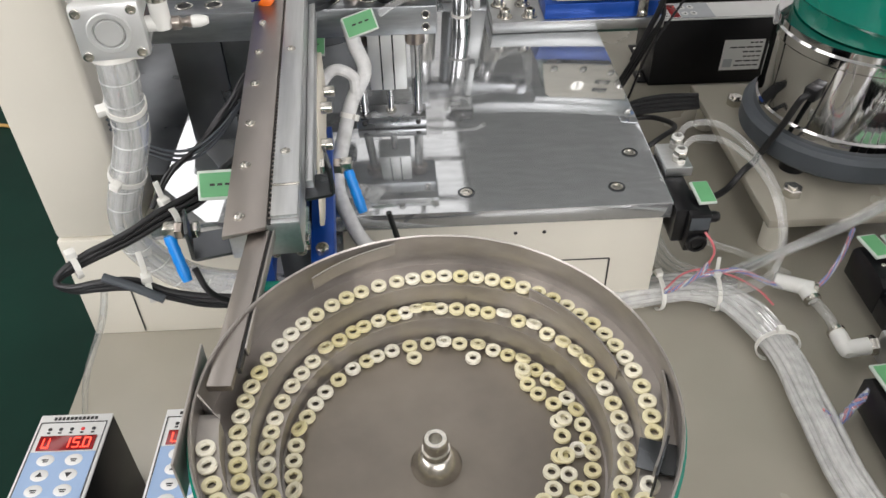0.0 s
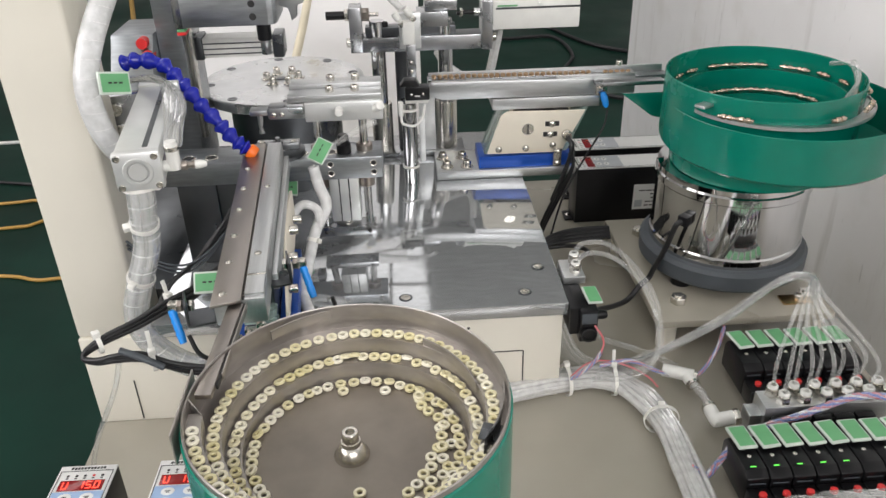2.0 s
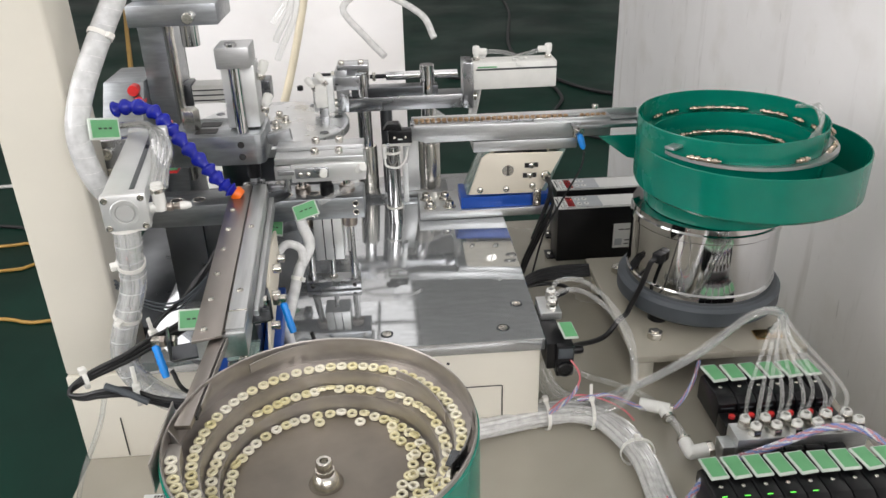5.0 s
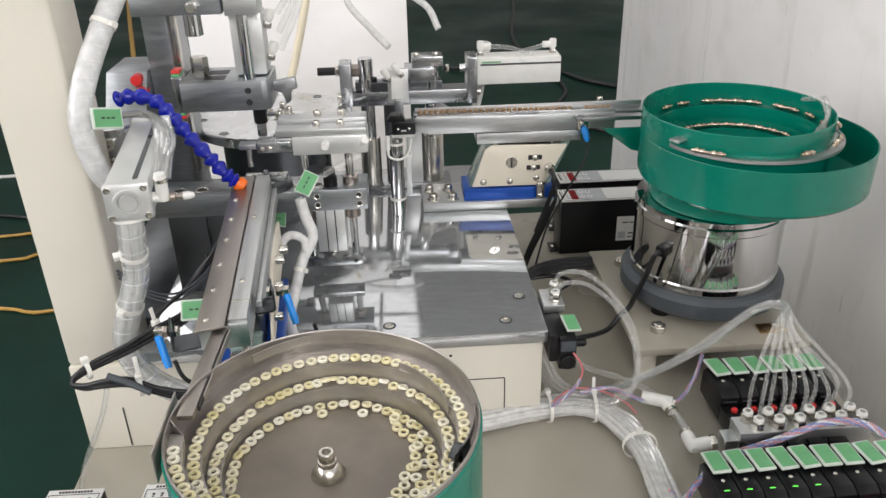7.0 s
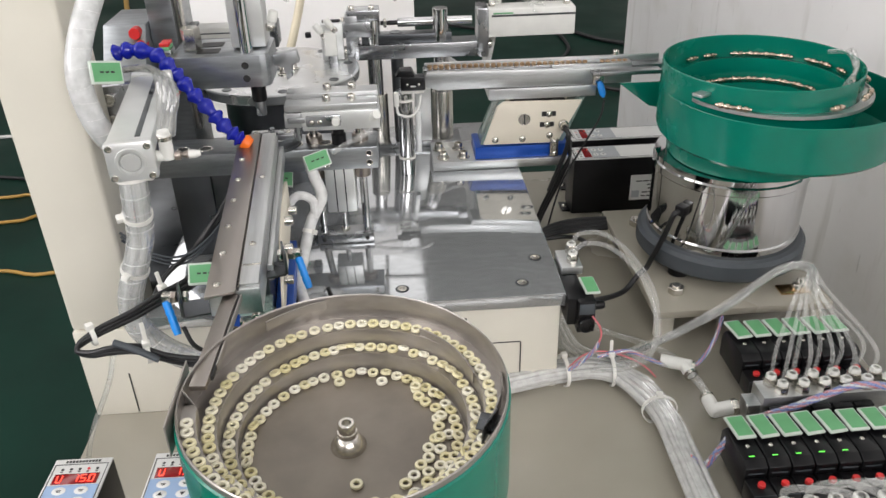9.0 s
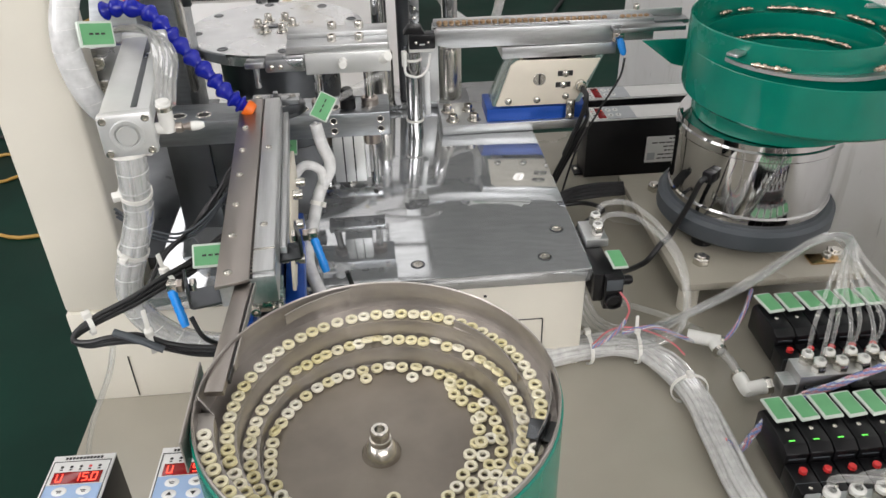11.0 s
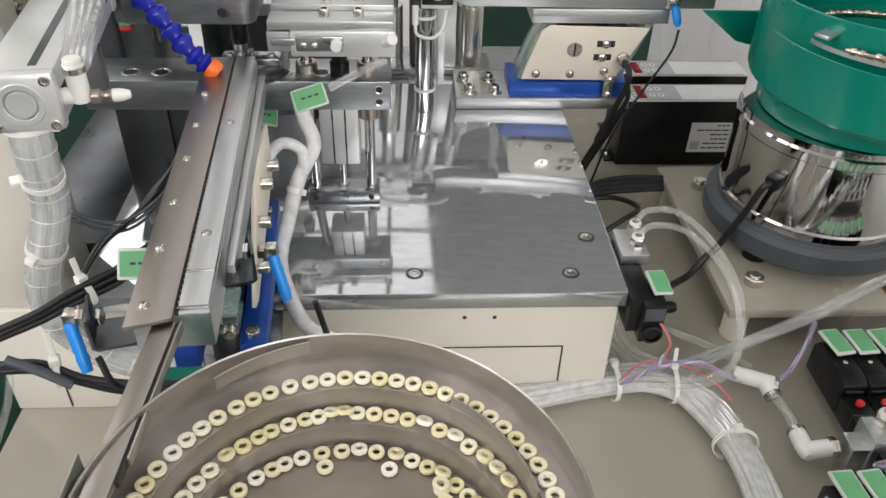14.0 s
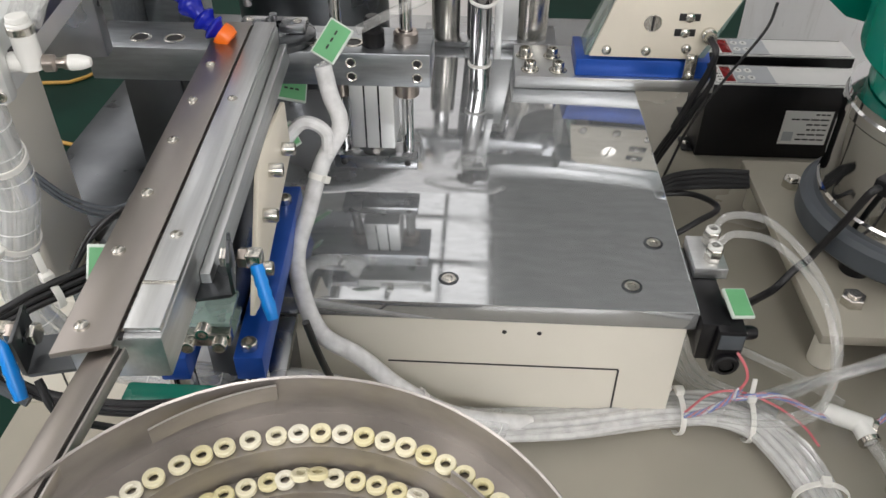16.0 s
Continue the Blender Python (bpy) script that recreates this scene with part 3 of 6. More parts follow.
def sensor_bracket(x0, y0, z0, side, label):
    """A bent steel bracket with a fibre sensor in a cyan sleeve."""
    e = thing("fibre_sensor", x0, y0, z0, 0, label, "sensor")
    s = side
    part("bracket", prism([(-s * 0.006, -0.0008), (s * 0.030, -0.0008), (s * 0.0325, 0.001), (s * 0.0325, 0.018), (s * 0.031, 0.018), (s * 0.031, 0.0008), (-s * 0.006, 0.0008)], -0.0105, 0.0105, 0.0002, None, pose(0, -0.003, 0, 0, 0, 14)), DARK, e)
    y1 = s * 0.008
    part("nut", hexa(0.0045, 0, 0.004, None, pose(s * 0.0335, y1, 0.010) @ pose(0, 0, 0, 0, s * 90)), BUSH, e)
    part("nut", hexa(0.0045, 0, 0.003, None, pose(s * 0.026, y1, 0.010) @ pose(0, 0, 0, 0, s * 90)), SCREW, e)
    part("elbow", box(-0.0035, 0.0035, -0.0035, 0.0035, -0.0035, 0.0035, 0.001, None, pose(s * 0.040, y1, 0.010)), SCREW, e)
    a, b = (s * 0.041, y1 - 0.002, 0.008), (s * 0.041 + 0.007, y1 - 0.013, -0.013)
    d = Vector(b) - Vector(a)
    bm = bmesh.new()
    lathe([(0, 0), (0.0027, 0), (0.0031, 0.003), (0.0027, 0.005), (0.0031, 0.008), (0.0027, 0.010), (0.0031, 0.013), (0.0027, 0.015), (0.0031, 0.018), (0.0025, d.length), (0, d.length)], 14, bm, along(a, b))
    part("sleeve", bm, CYAN, e, "ribbed cyan strain relief")
    return e


sensor_bracket(-0.083, 0.318, 0.236, -1, "fibre sensor with a cyan sleeve on a bent steel bracket")
sensor_bracket(-0.077, 0.350, 0.238, 1, "fibre sensor with a cyan sleeve on a bent steel bracket")


def cable(name, pts, r, material, label, category="cable"):
    return tagged(part(name, sweep(pts, r), material), label, category)


# ---- pneumatic cylinder, bar, gripper ----
def fitting(parent, m, white=True, r=0.0055):
    """A push-in elbow: white body, metal collar, release ring."""
    f = part("air_fitting", lathe([(0, 0), (r * 0.7, 0), (r * 0.7, 0.006), (r, 0.007), (r, 0.016), (r * 0.8, 0.0175), (r * 0.55, 0.0175), (0, 0.0175)], 18), WHITE if white else SCREW, parent, m=m)
    part("collar", hexa(r * 0.95, -0.003, 0.003), SCREW, f)
    return f


def air_cylinder():
    e = thing("air_cylinder", -0.150, 0.378, 0.3205, 8, "square aluminium pneumatic cylinder with round end cap", "cylinder")
    b = part("barrel", box(-0.0165, 0.0165, 0.009, 0.165, -0.0145, 0.0145, 0.0025), ALUW, e)
    part("slot", box(0.004, 0.008, 0.012, 0.16, 0.0146, 0.0149, 0), DARK, b)
    part("slot", box(0.0166, 0.0169, 0.012, 0.16, -0.003, 0.003, 0), DARK, b)
    c = part("end_cap", box(-0.0175, 0.0175, 0.0, 0.009, -0.0155, 0.0155, 0.003), ALUW, e)
    part("cap_ring", lathe([(0, 0.0008), (0.0065, 0.0008), (0.007, 0), (0.0078, 0), (0.0083, 0.0008), (0.0105, 0.0008), (0.0112, -0.0002), (0.012, -0.001)], 40, None, RX), ALUW, c)
    for x in (-0.0133, 0.0133):
        for z in (-0.0115, 0.0115):
            part("cap_screw", socket_screw(0.0026, 0.001, None, pose(x, 0.0, z) @ RX), SCREW, c)
    part("rear_cap", box(-0.0175, 0.0175, 0.165, 0.176, -0.0155, 0.0155, 0.002), ALUW, e)
    part("bracket", box(-0.056, -0.002, 0.1765, 0.19, -0.075, 0.004, 0.001), STEEL, e)
    for x, z in ((-0.042, -0.008), (-0.042, -0.028)):
        part("cap_screw", socket_screw(0.006, 0.005, None, pose(x, 0.176, z) @ RX), SCREW, e)
    f = part("tee_fitting", rod(0.0050, -0.005, 0.015, 18), WHITE, e, m=pose(0.0245, 0.012, 0.0))
    part("collar", rod(0.0054, 0.010, 0.0135, 18), SCREW, f)
    part("release_ring", rod(0.0044, 0.015, 0.0175, 16), WHITE, f)
    part("arm", rod(0.0042, 0, 0.012, 16, None, pose(-0.011, 0, -0.002) @ RY), WHITE, f)
    part("valve_stem", lathe([(0, 0), (0.0036, 0), (0.0036, 0.004), (0.0022, 0.005), (0.0022, 0.007), (0.0029, 0.008), (0.0029, 0.010), (0, 0.010)], 16, None, pose(0.005, 0, -0.003) @ RY), BUSH, f)
    part("valve_knob", lathe([(0, 0.010), (0.0033, 0.010), (0.0033, 0.014), (0.0025, 0.017), (0.0018, 0.0185), (0, 0.0185)], 16, None, pose(0.005, 0, -0.003) @ RY), WHITE, f)


air_cylinder()


def cross_bar():
    e = thing("cross_bar", -0.09, 0.585, 0.12, 0, "dark ground steel cross bar on two legs", "machine bar")
    part("bar", box(-0.118, 0.113, 0.0, 0.044, 0.094, 0.118, 0.0012), GROUND, e)
    part("leg", box(-0.10, -0.06, 0.006, 0.04, 0.0, 0.0938, 0.001), DARK, e)
    part("gusset", prism([(-0.06, 0.02), (-0.06, 0.0935), (0.0, 0.0935), (0.0, 0.08)], 0.008, 0.02, 0.0006), DARK, e)
    for x in (0.06, 0.104):
        for z in (0.101, 0.111):
            part("threaded_hole", lathe([(0.0024, 0), (0.003, 0.0003), (0.0036, 0.0001)], 16, None, pose(x, -0.0001, z) @ RX), SCREW, e)
            part("hole", rod(0.0024, 0, 0.0005, 14, None, pose(x, 0.0003, z) @ RX), INKSHADE, e)
    for x in (-0.085, -0.062, 0.03, 0.06):
        part("counterbore", lathe([(0.0050, 0.0002), (0.0056, 0.0007), (0.0068, 0.0006), (0.0073, 0.0001)], 24, None, pose(x, 0.016, 0.118)), SCREW, e)
        # flat black disc gives the shade down the bore
        part("bore", rod(0.0051, 0.118, 0.1183, 24, None, pose(x, 0.016, 0)), INKSHADE, e)
    for x in (0.048, 0.095):
        part("guide_bush", lathe([(0.005, 0.118), (0.0085, 0.118), (0.0085, 0.124), (0.007, 0.1255), (0.005, 0.1255)], 24, None, pose(x, 0.022, 0)), BUSH, e)
        part("lower_bush", rod(0.0085, 0.078, 0.0937, 24, None, pose(x, 0.022, 0)), BUSH, e)
    part("lift_cylinder", box(0.056, 0.087, 0.006, 0.04, 0.042, 0.0937, 0.0015), ALUW, e)
    for x in (0.0665, 0.0765):
        part("cylinder_groove", box(x - 0.0006, x + 0.0006, 0.0055, 0.0062, 0.043, 0.093, 0), DARK, e)
    part("damper", lathe([(0, 0.118), (0.0075, 0.118), (0.0075, 0.128), (0.006, 0.1295), (0.006, 0.136), (0.0045, 0.138), (0, 0.138)], 20, None, pose(0.074, 0.014, 0)), BLACK, e)


cross_bar()


TAG_AT = pose(-0.016, -0.024, 0.116) @ pose(0, 0, 0, 52)


def lift_gripper():
    """The gripper with its rods and foot plate: all of it rides up and down."""
    e = thing("lift_gripper", -0.02, 0.585, 0.12, 0, "aluminium parallel gripper on two lift rods", "gripper")
    for x in (-0.022, 0.025):
        part("lift_rod", rod(0.0042, 0.006, 0.138, 18, None, pose(x, 0.022, 0)), CHROME, e)
    f = part("foot_plate", box(-0.029, 0.032, 0.012, 0.034, 0.001, 0.012, 0.0008), STEEL, e)
    for x in (-0.022, 0.025):
        part("foot_screw", pan_screw(0.0024, None, pose(x, 0.012, 0.0065) @ RX), INKSHADE, f)
    part("piston_rod", rod(0.003, 0.011, 0.06, 16, None, pose(0.0015, 0.022, 0)), CHROME, e)
    part("piston_nut", hexa(0.005, 0.012, 0.016, None, pose(0.0015, 0.022, 0)), SCREW, e)
    part("gripper_body", box(-0.030, 0.047, 0.0, 0.040, 0.1375, 0.157, 0.0012), ALUW, e, "milled aluminium gripper body")
    part("top_plate", box(-0.046, 0.046, 0.002, 0.024, 0.1572, 0.164, 0.0008), ALU, e)
    part("top_plate", box(-0.046, 0.046, 0.0255, 0.046, 0.1572, 0.168, 0.0008), ALU, e)
    part("jaw_rail", box(-0.047, -0.0305, 0.002, 0.014, 0.141, 0.156, 0.0006), ALU, e)
    jaw = part("jaw", box(-0.066, -0.031, -0.002, 0.018, 0.142, 0.154, 0.002), STEEL, e, "sliding steel gripper jaw")
    part("jaw_tip", box(-0.084, -0.0662, -0.001, 0.013, 0.146, 0.152, 0.0015), STEEL, jaw)
    part("jaw_pin", rod(0.0028, 0.126, 0.146, 14, None, pose(-0.075, 0.006, 0)), STEEL, jaw)
    for x in (-0.060, -0.052):
        part("jaw_screw", pan_screw(0.0026, None, pose(x, -0.002, 0.1475) @ RX), SCREW, jaw)
    for x in (-0.005, 0.020):
        for y, z in ((0.013, 0.164), (0.036, 0.168)):
            part("cap_screw", socket_screw(0.0042, 0.006, None, pose(x, y, z)), SCREW, e)
    part("air_port", rod(0.004, 0, 0.010, 16, None, pose(0.004, 0.0, 0.149) @ RX), WHITE, e)
    part("air_port", rod(0.0045, 0, 0.016, 16, None, pose(0.038, 0.006, 0.146) @ pose(0, 0, 0, 60, 0, 30)), WHITE, e)
    part("hose_stub", sweep([(0.040, -0.004, 0.137), (0.022, -0.010, 0.131), (-0.002, -0.016, 0.120)], 0.003, 10), HOSE, e)
    t = part("name_tag", box(-0.0125, 0.0125, -0.0085, 0.0085, 0, 0.0022, 0.001), LIDCLR, e, m=TAG_AT @ pose(0, 0, 0, 0, 0, 18))
    part("tag_paper", box(-0.0112, 0.0112, -0.0072, 0.0072, 0.0021, 0.0026, 0), LABEL, t)
    for k in range(3):
        part("print_bar", box(-0.006 + 0.005 * k, -0.003 + 0.005 * k, -0.0002, 0.0010, 0.0026, 0.0028, 0), INKSHADE, t)
    return e, jaw, t


gripper, gripper_jaw, gripper_tag = lift_gripper()


# ---- pin feeder: support, blue base, cream plate, track ----
def pin_feeder():
    e = thing("pin_track_feeder", 0.18, 0.775, 0.12, 0, "linear pin feeder with steel track, cream plate and blue base", "feeder")
    part("support_plate", box(-0.092, 0.09, 0.0, 0.07, 0.0005, 0.0125, 0.0008), ALU, e)
    part("blue_base", box(-0.037, 0.087, 0.004, 0.055, 0.0126, 0.029, 0.0008), BLUE, e)
    for x, y in ((-0.078, 0.013), (-0.052, 0.013), (-0.082, 0.043), (-0.056, 0.043)):
        w = part("washer_plate", rod(0.0085, 0.0126, 0.0142, 22, None, pose(x, y, 0)), SCREW, e)
        part("cap_screw", socket_screw(0.0056, 0.0075, None, pose(x, y, 0.0142)), SCREW, w)
    pl = part("cream_plate", prism([(-0.027, 0.0335), (0.069, 0.0325), (0.098, 0.088), (-0.002, 0.090), (-0.010, 0.084)], 0.0005, 0.0045, 0.0012), PLATE, e, "cream painted slotted side plate")
    part("cream_plate", prism([(-0.027, 0.0335), (0.069, 0.0325), (0.098, 0.088), (-0.002, 0.090)], 0.050, 0.054, 0.0012), PLATE, e)
    part("spring_pack", prism([(-0.030, 0.031), (-0.022, 0.031), (0.004, 0.094), (-0.004, 0.094)], 0.008, 0.048, 0.0006), GLASSY, e)
    part("spring_pack", prism([(0.070, 0.031), (0.078, 0.031), (0.104, 0.092), (0.096, 0.092)], 0.008, 0.048, 0.0006), GLASSY, e)
    part("coil_block", prism([(-0.005, 0.029), (0.060, 0.029), (0.080, 0.085), (0.015, 0.085)], 0.012, 0.044, 0.001), DARK, e)
    part("slotted_screw", rod(0.0078, 0, 0.0012, 24, None, pose(0.025, 0.0006, 0.066) @ RX), SCREW, pl)
    part("screw_slot", box(-0.001, 0.001, -0.0012, -0.0004, -0.0065, 0.0065, 0, None, pose(0.025, 0.0005, 0.066)), INKSHADE, pl)
    for x, z in ((0.056, 0.072), (0.054, 0.058)):
        part("adjust_slot", box(x - 0.009, x + 0.009, -0.0004, 0.0007, z - 0.0032, z + 0.0032, 0.0002), INKSHADE, pl)
        part("pan_screw", pan_screw(0.0045, None, pose(x, -0.0002, z) @ RX), SCREW, pl)
    for x, z in ((-0.012, 0.040), (0.023, 0.040), (0.058, 0.043)):
        part("pan_screw", pan_screw(0.0045, None, pose(x, 0.0005, z) @ RX), SCREW, pl)
    for x, z in ((-0.031, 0.044), (-0.026, 0.056), (-0.020, 0.068)):
        part("cap_screw", socket_screw(0.004, 0.006, None, pose(x, 0.012, z) @ pose(0, -90, 0, 0, -90)), SCREW, e)
    part("gland", lathe([(0, 0), (0.0065, 0), (0.0065, 0.006), (0.005, 0.007), (0.005, 0.014), (0, 0.014)], 18, None, pose(0.075, 0.002, 0.057) @ RX), SCREW, e)
    part("gland_cable", sweep([(0.075, -0.012, 0.057), (0.078, -0.022, 0.050), (0.076, -0.020, 0.030), (0.068, -0.014, 0.0), (0.058, -0.012, -0.030)], 0.003, 10), CABLE, e)
    part("cable_clip", box(-0.0055, 0.0055, -0.003, 0.0, -0.012, 0.012, 0.0008, None, pose(0.064, -0.001, 0.027)), SCREW, e)
    part("clip_screw", pan_screw(0.0042, None, pose(0.064, -0.0041, 0.019) @ RX), SCREW, e)
    part("clip_screw", pan_screw(0.0042, None, pose(0.064, -0.0041, 0.035) @ RX), SCREW, e)
    tr = part("track_bar", prism([(-0.10, 0.112), (-0.10, 0.124), (-0.096, 0.130), (0.160, 0.126), (0.160, 0.106), (-0.080, 0.107)], 0.006, 0.036, 0.0008), ALU, e)
    part("track_top", box(-0.10, 0.16, 0.012, 0.030, 0.1285, 0.131, 0.0004), STEEL, tr)
    part("track_fence", box(-0.098, 0.20, 0.030, 0.0335, 0.126, 0.1345, 0.0004), ALU, tr)
    part("track_lip", box(0.06, 0.16, 0.010, 0.0135, 0.126, 0.1305, 0.0004), ALU, tr)
    part("under_plate", box(-0.020, 0.116, 0.004, 0.05, 0.0915, 0.1055, 0.0008), ALU, e)
    part("bridge", box(0.160, 0.203, 0.012, 0.030, 0.121, 0.1265, 0.0006), STEEL, tr)
    part("clamp_screw", socket_screw(0.004, 0.007, None, pose(0.145, 0.034, 0.133)), SCREW, tr)
    part("sensor_holder", box(0.110, 0.124, 0.0015, 0.0058, 0.106, 0.119, 0.0006), SCREW, tr)
    part("sensor_nut", pan_screw(0.004, None, pose(0.117, 0.0015, 0.115) @ RX), SCREW, tr)
    s = bmesh.new()
    lathe([(0, 0), (0.003, 0), (0.0045, 0.006), (0.004, 0.016), (0.0018, 0.02), (0, 0.02)], 14, s, along((0.117, -0.003, 0.112), (0.122, -0.012, 0.092)))
    part("sleeve", s, CYAN, tr, "cyan sensor sleeve")


pin_feeder()


def pin_mesh(name):
    """A turned pin: two brass collars, a grooved middle and a plain steel tip."""
    return part(name, lathe([(0, -0.0092), (0.0014, -0.0092), (0.0017, -0.0086), (0.0017, -0.0058), (0.0030, -0.0054), (0.0033, -0.0048), (0.0033, -0.0018), (0.0021, -0.0014), (0.0021, 0.0006), (0.0033, 0.0010), (0.0033, 0.0046), (0.0029, 0.0052), (0.0019, 0.0054), (0.0019, 0.0088), (0.0014, 0.0094), (0, 0.0094)], 14), PINS)


def track_pins():
    """Pins that hang by their heads in the slot of the track."""
    me = part("brass_pin", lathe([(0, -0.006), (0.0012, -0.006), (0.0016, -0.003), (0.0016, 0.0006), (0.0031, 0.0016), (0.0031, 0.0042), (0.0026, 0.0049), (0.0013, 0.0049), (0.0012, 0.0030), (0, 0.0030)], 16), TRACKPIN)
    tagged(me, "small turned brass pin hanging in the feeder track", "pin", "pins in the track")
    for k in range(35):
        if 28 <= k < 30:
            continue
        m = pose(0.088 + 0.0072 * k, 0.793, 0.2508 - 0.00009 * k)
        if k == 0:
            me.matrix_basis = m
        else:
            copy_thing(me, m)


track_pins()


# ---- pick and place unit over the track ----
def guide_posts():
    e = thing("guide_post_stand", 0.062, 0.88, 0.12, 0, "pair of chrome guide posts with bushings on the plate", "guide posts")
    for x in (-0.043, 0.046):
        part("post", rod(0.0098, 0.0, 0.185, 28, None, pose(x, 0, 0)), CHROME, e)
        part("bushing", lathe([(0.0099, 0.002), (0.0145, 0.002), (0.0145, 0.072), (0.0138, 0.074), (0.0099, 0.074)], 28, None, pose(x, 0, 0)), SCREW, e)
    part("foot_plate", box(-0.065, 0.07, -0.018, 0.03, 0.0003, 0.006, 0.0006), STEEL, e)
    part("stop_rod", rod(0.0085, 0, 0.155, 22, None, pose(-0.013, 0.005, 0)), DARK, e)
    c = part("lift_cylinder", box(0.008, 0.030, -0.012, 0.02, 0.0062, 0.09, 0.001), ALUW, e)


guide_posts()


def sensor_pole():
    e = thing("sensor_pole", 0.055, 0.777, 0.12, 0, "chrome pole carrying a small black photo sensor", "sensor pole")
    part("pole", rod(0.0095, 0, 0.108, 26), CHROME, e)
    for z in (0.022, 0.098):
        part("pole_tie", lathe([(0.0096, z), (0.0108, z), (0.0108, z + 0.0025), (0.0096, z + 0.0025)], 26), TIE, e)
    part("white_arm", box(-0.004, 0.024, -0.008, 0.006, 0.1085, 0.1135, 0.001), WHITE, e)
    ph = part("photo_sensor", box(-0.004, 0.026, -0.014, 0.002, 0.114, 0.131, 0.0015), BLACK, e)
    part("sensor_roof", prism([(-0.010, 0.131), (-0.004, 0.139), (0.010, 0.139), (0.014, 0.1312)], -0.012, 0.004, 0.0006), BLACK, ph)
    for x in (0.004, 0.018):
        part("sensor_screw", pan_screw(0.0018, None, pose(x, -0.0141, 0.122) @ RX), SCREW, ph)
    part("print_bar", box(0.008, 0.014, -0.0144, -0.0141, 0.119, 0.1205, 0), PANEL, ph)
    part("plug", rod(0.0032, 0, 0.018, 14, None, pose(-0.010, -0.010, 0.094)), WHITE, e)
    part("sensor_lead", sweep([(-0.010, -0.010, 0.094), (-0.008, -0.013, 0.085), (0.006, -0.014, 0.082), (0.016, -0.010, 0.09), (0.020, -0.006, 0.106)], 0.0016, 8), WHITE, e)
    part("pole_clamp", box(0.012, 0.019, -0.006, 0.008, 0.030, 0.085, 0.0008), ALUW, e)


sensor_pole()


def pick_arm():
    """The arm above the track: it rides up and down on the two posts."""
    e = thing("pick_and_place_unit", 0.062, 0.88, 0.28, 0, "steel pick and place arm with aluminium slide cylinder", "pick arm")
    part("beam", box(-0.063, 0.103, -0.012, 0.02, 0.0, 0.019, 0.001), STEEL, e)
    part("slide_rail", box(-0.058, 0.06, -0.007, 0.014, 0.0192, 0.031, 0.0008), DARK, e)
    part("left_plate", prism([(-0.078, 0.0), (-0.062, 0.0), (-0.062, 0.058), (-0.078, 0.058)], -0.012, 0.02, 0.0012), STEEL, e)
    part("right_plate", box(0.094, 0.108, -0.016, 0.024, -0.001, 0.062, 0.001), STEEL, e)
    part("stop_screw", lathe([(0, 0), (0.0055, 0), (0.0055, 0.03), (0, 0.03)], 18, None, pose(-0.108, 0.004, 0.046) @ RY), BLACK, e)
    part("stop_nut", hexa(0.0085, 0, 0.010, None, pose(-0.062, 0.004, 0.046) @ RY), BUSH, e)
    part("stop_nut", hexa(0.0075, 0, 0.005, None, pose(-0.084, 0.004, 0.046) @ RY), SCREW, e)
    part("stop_tip", rod(0.0028, 0, 0.012, 12, None, pose(-0.052, 0.004, 0.046) @ RY), SCREW, e)
    part("cap_screw", socket_screw(0.006, 0.006, None, pose(-0.078, 0.004, 0.010) @ pose(0, 0, 0, 0, -90)), SCREW, e)
    part("cap_screw", socket_screw(0.0055, 0.006, None, pose(0.108, 0.0, 0.012) @ RY), SCREW, e)
    c = part("slide_cylinder", box(0.108, 0.222, -0.014, 0.022, 0.024, 0.060, 0.0016), WHITE, e, "pale anodised slide cylinder")
    part("cylinder_slot", box(0.112, 0.222, -0.0143, -0.0139, 0.050, 0.0525, 0), DARK, c)
    part("green_print", box(0.114, 0.140, -0.0145, -0.0141, 0.0535, 0.0555, 0), LABEL, c)
    for x in (0.114, 0.213):
        f = fitting(c, pose(x, 0.004, 0.062), True, 0.005)
        part("elbow", rod(0.0045, 0, 0.014, 14, None, pose(0, 0, 0.010) @ pose(0, 0, 0, 0, 90 if x < 0.2 else -90)), WHITE, f)
    part("cross_hose", sweep([(0.124, 0.004, 0.072), (0.15, -0.002, 0.071), (0.172, -0.004, 0.064), (0.182, -0.006, 0.058), (0.170, -0.012, 0.054), (0.165, -0.008, 0.064), (0.185, 0.0, 0.068), (0.205, 0.004, 0.072)], 0.003, 10), HOSE, c)
    return e


arm = pick_arm()


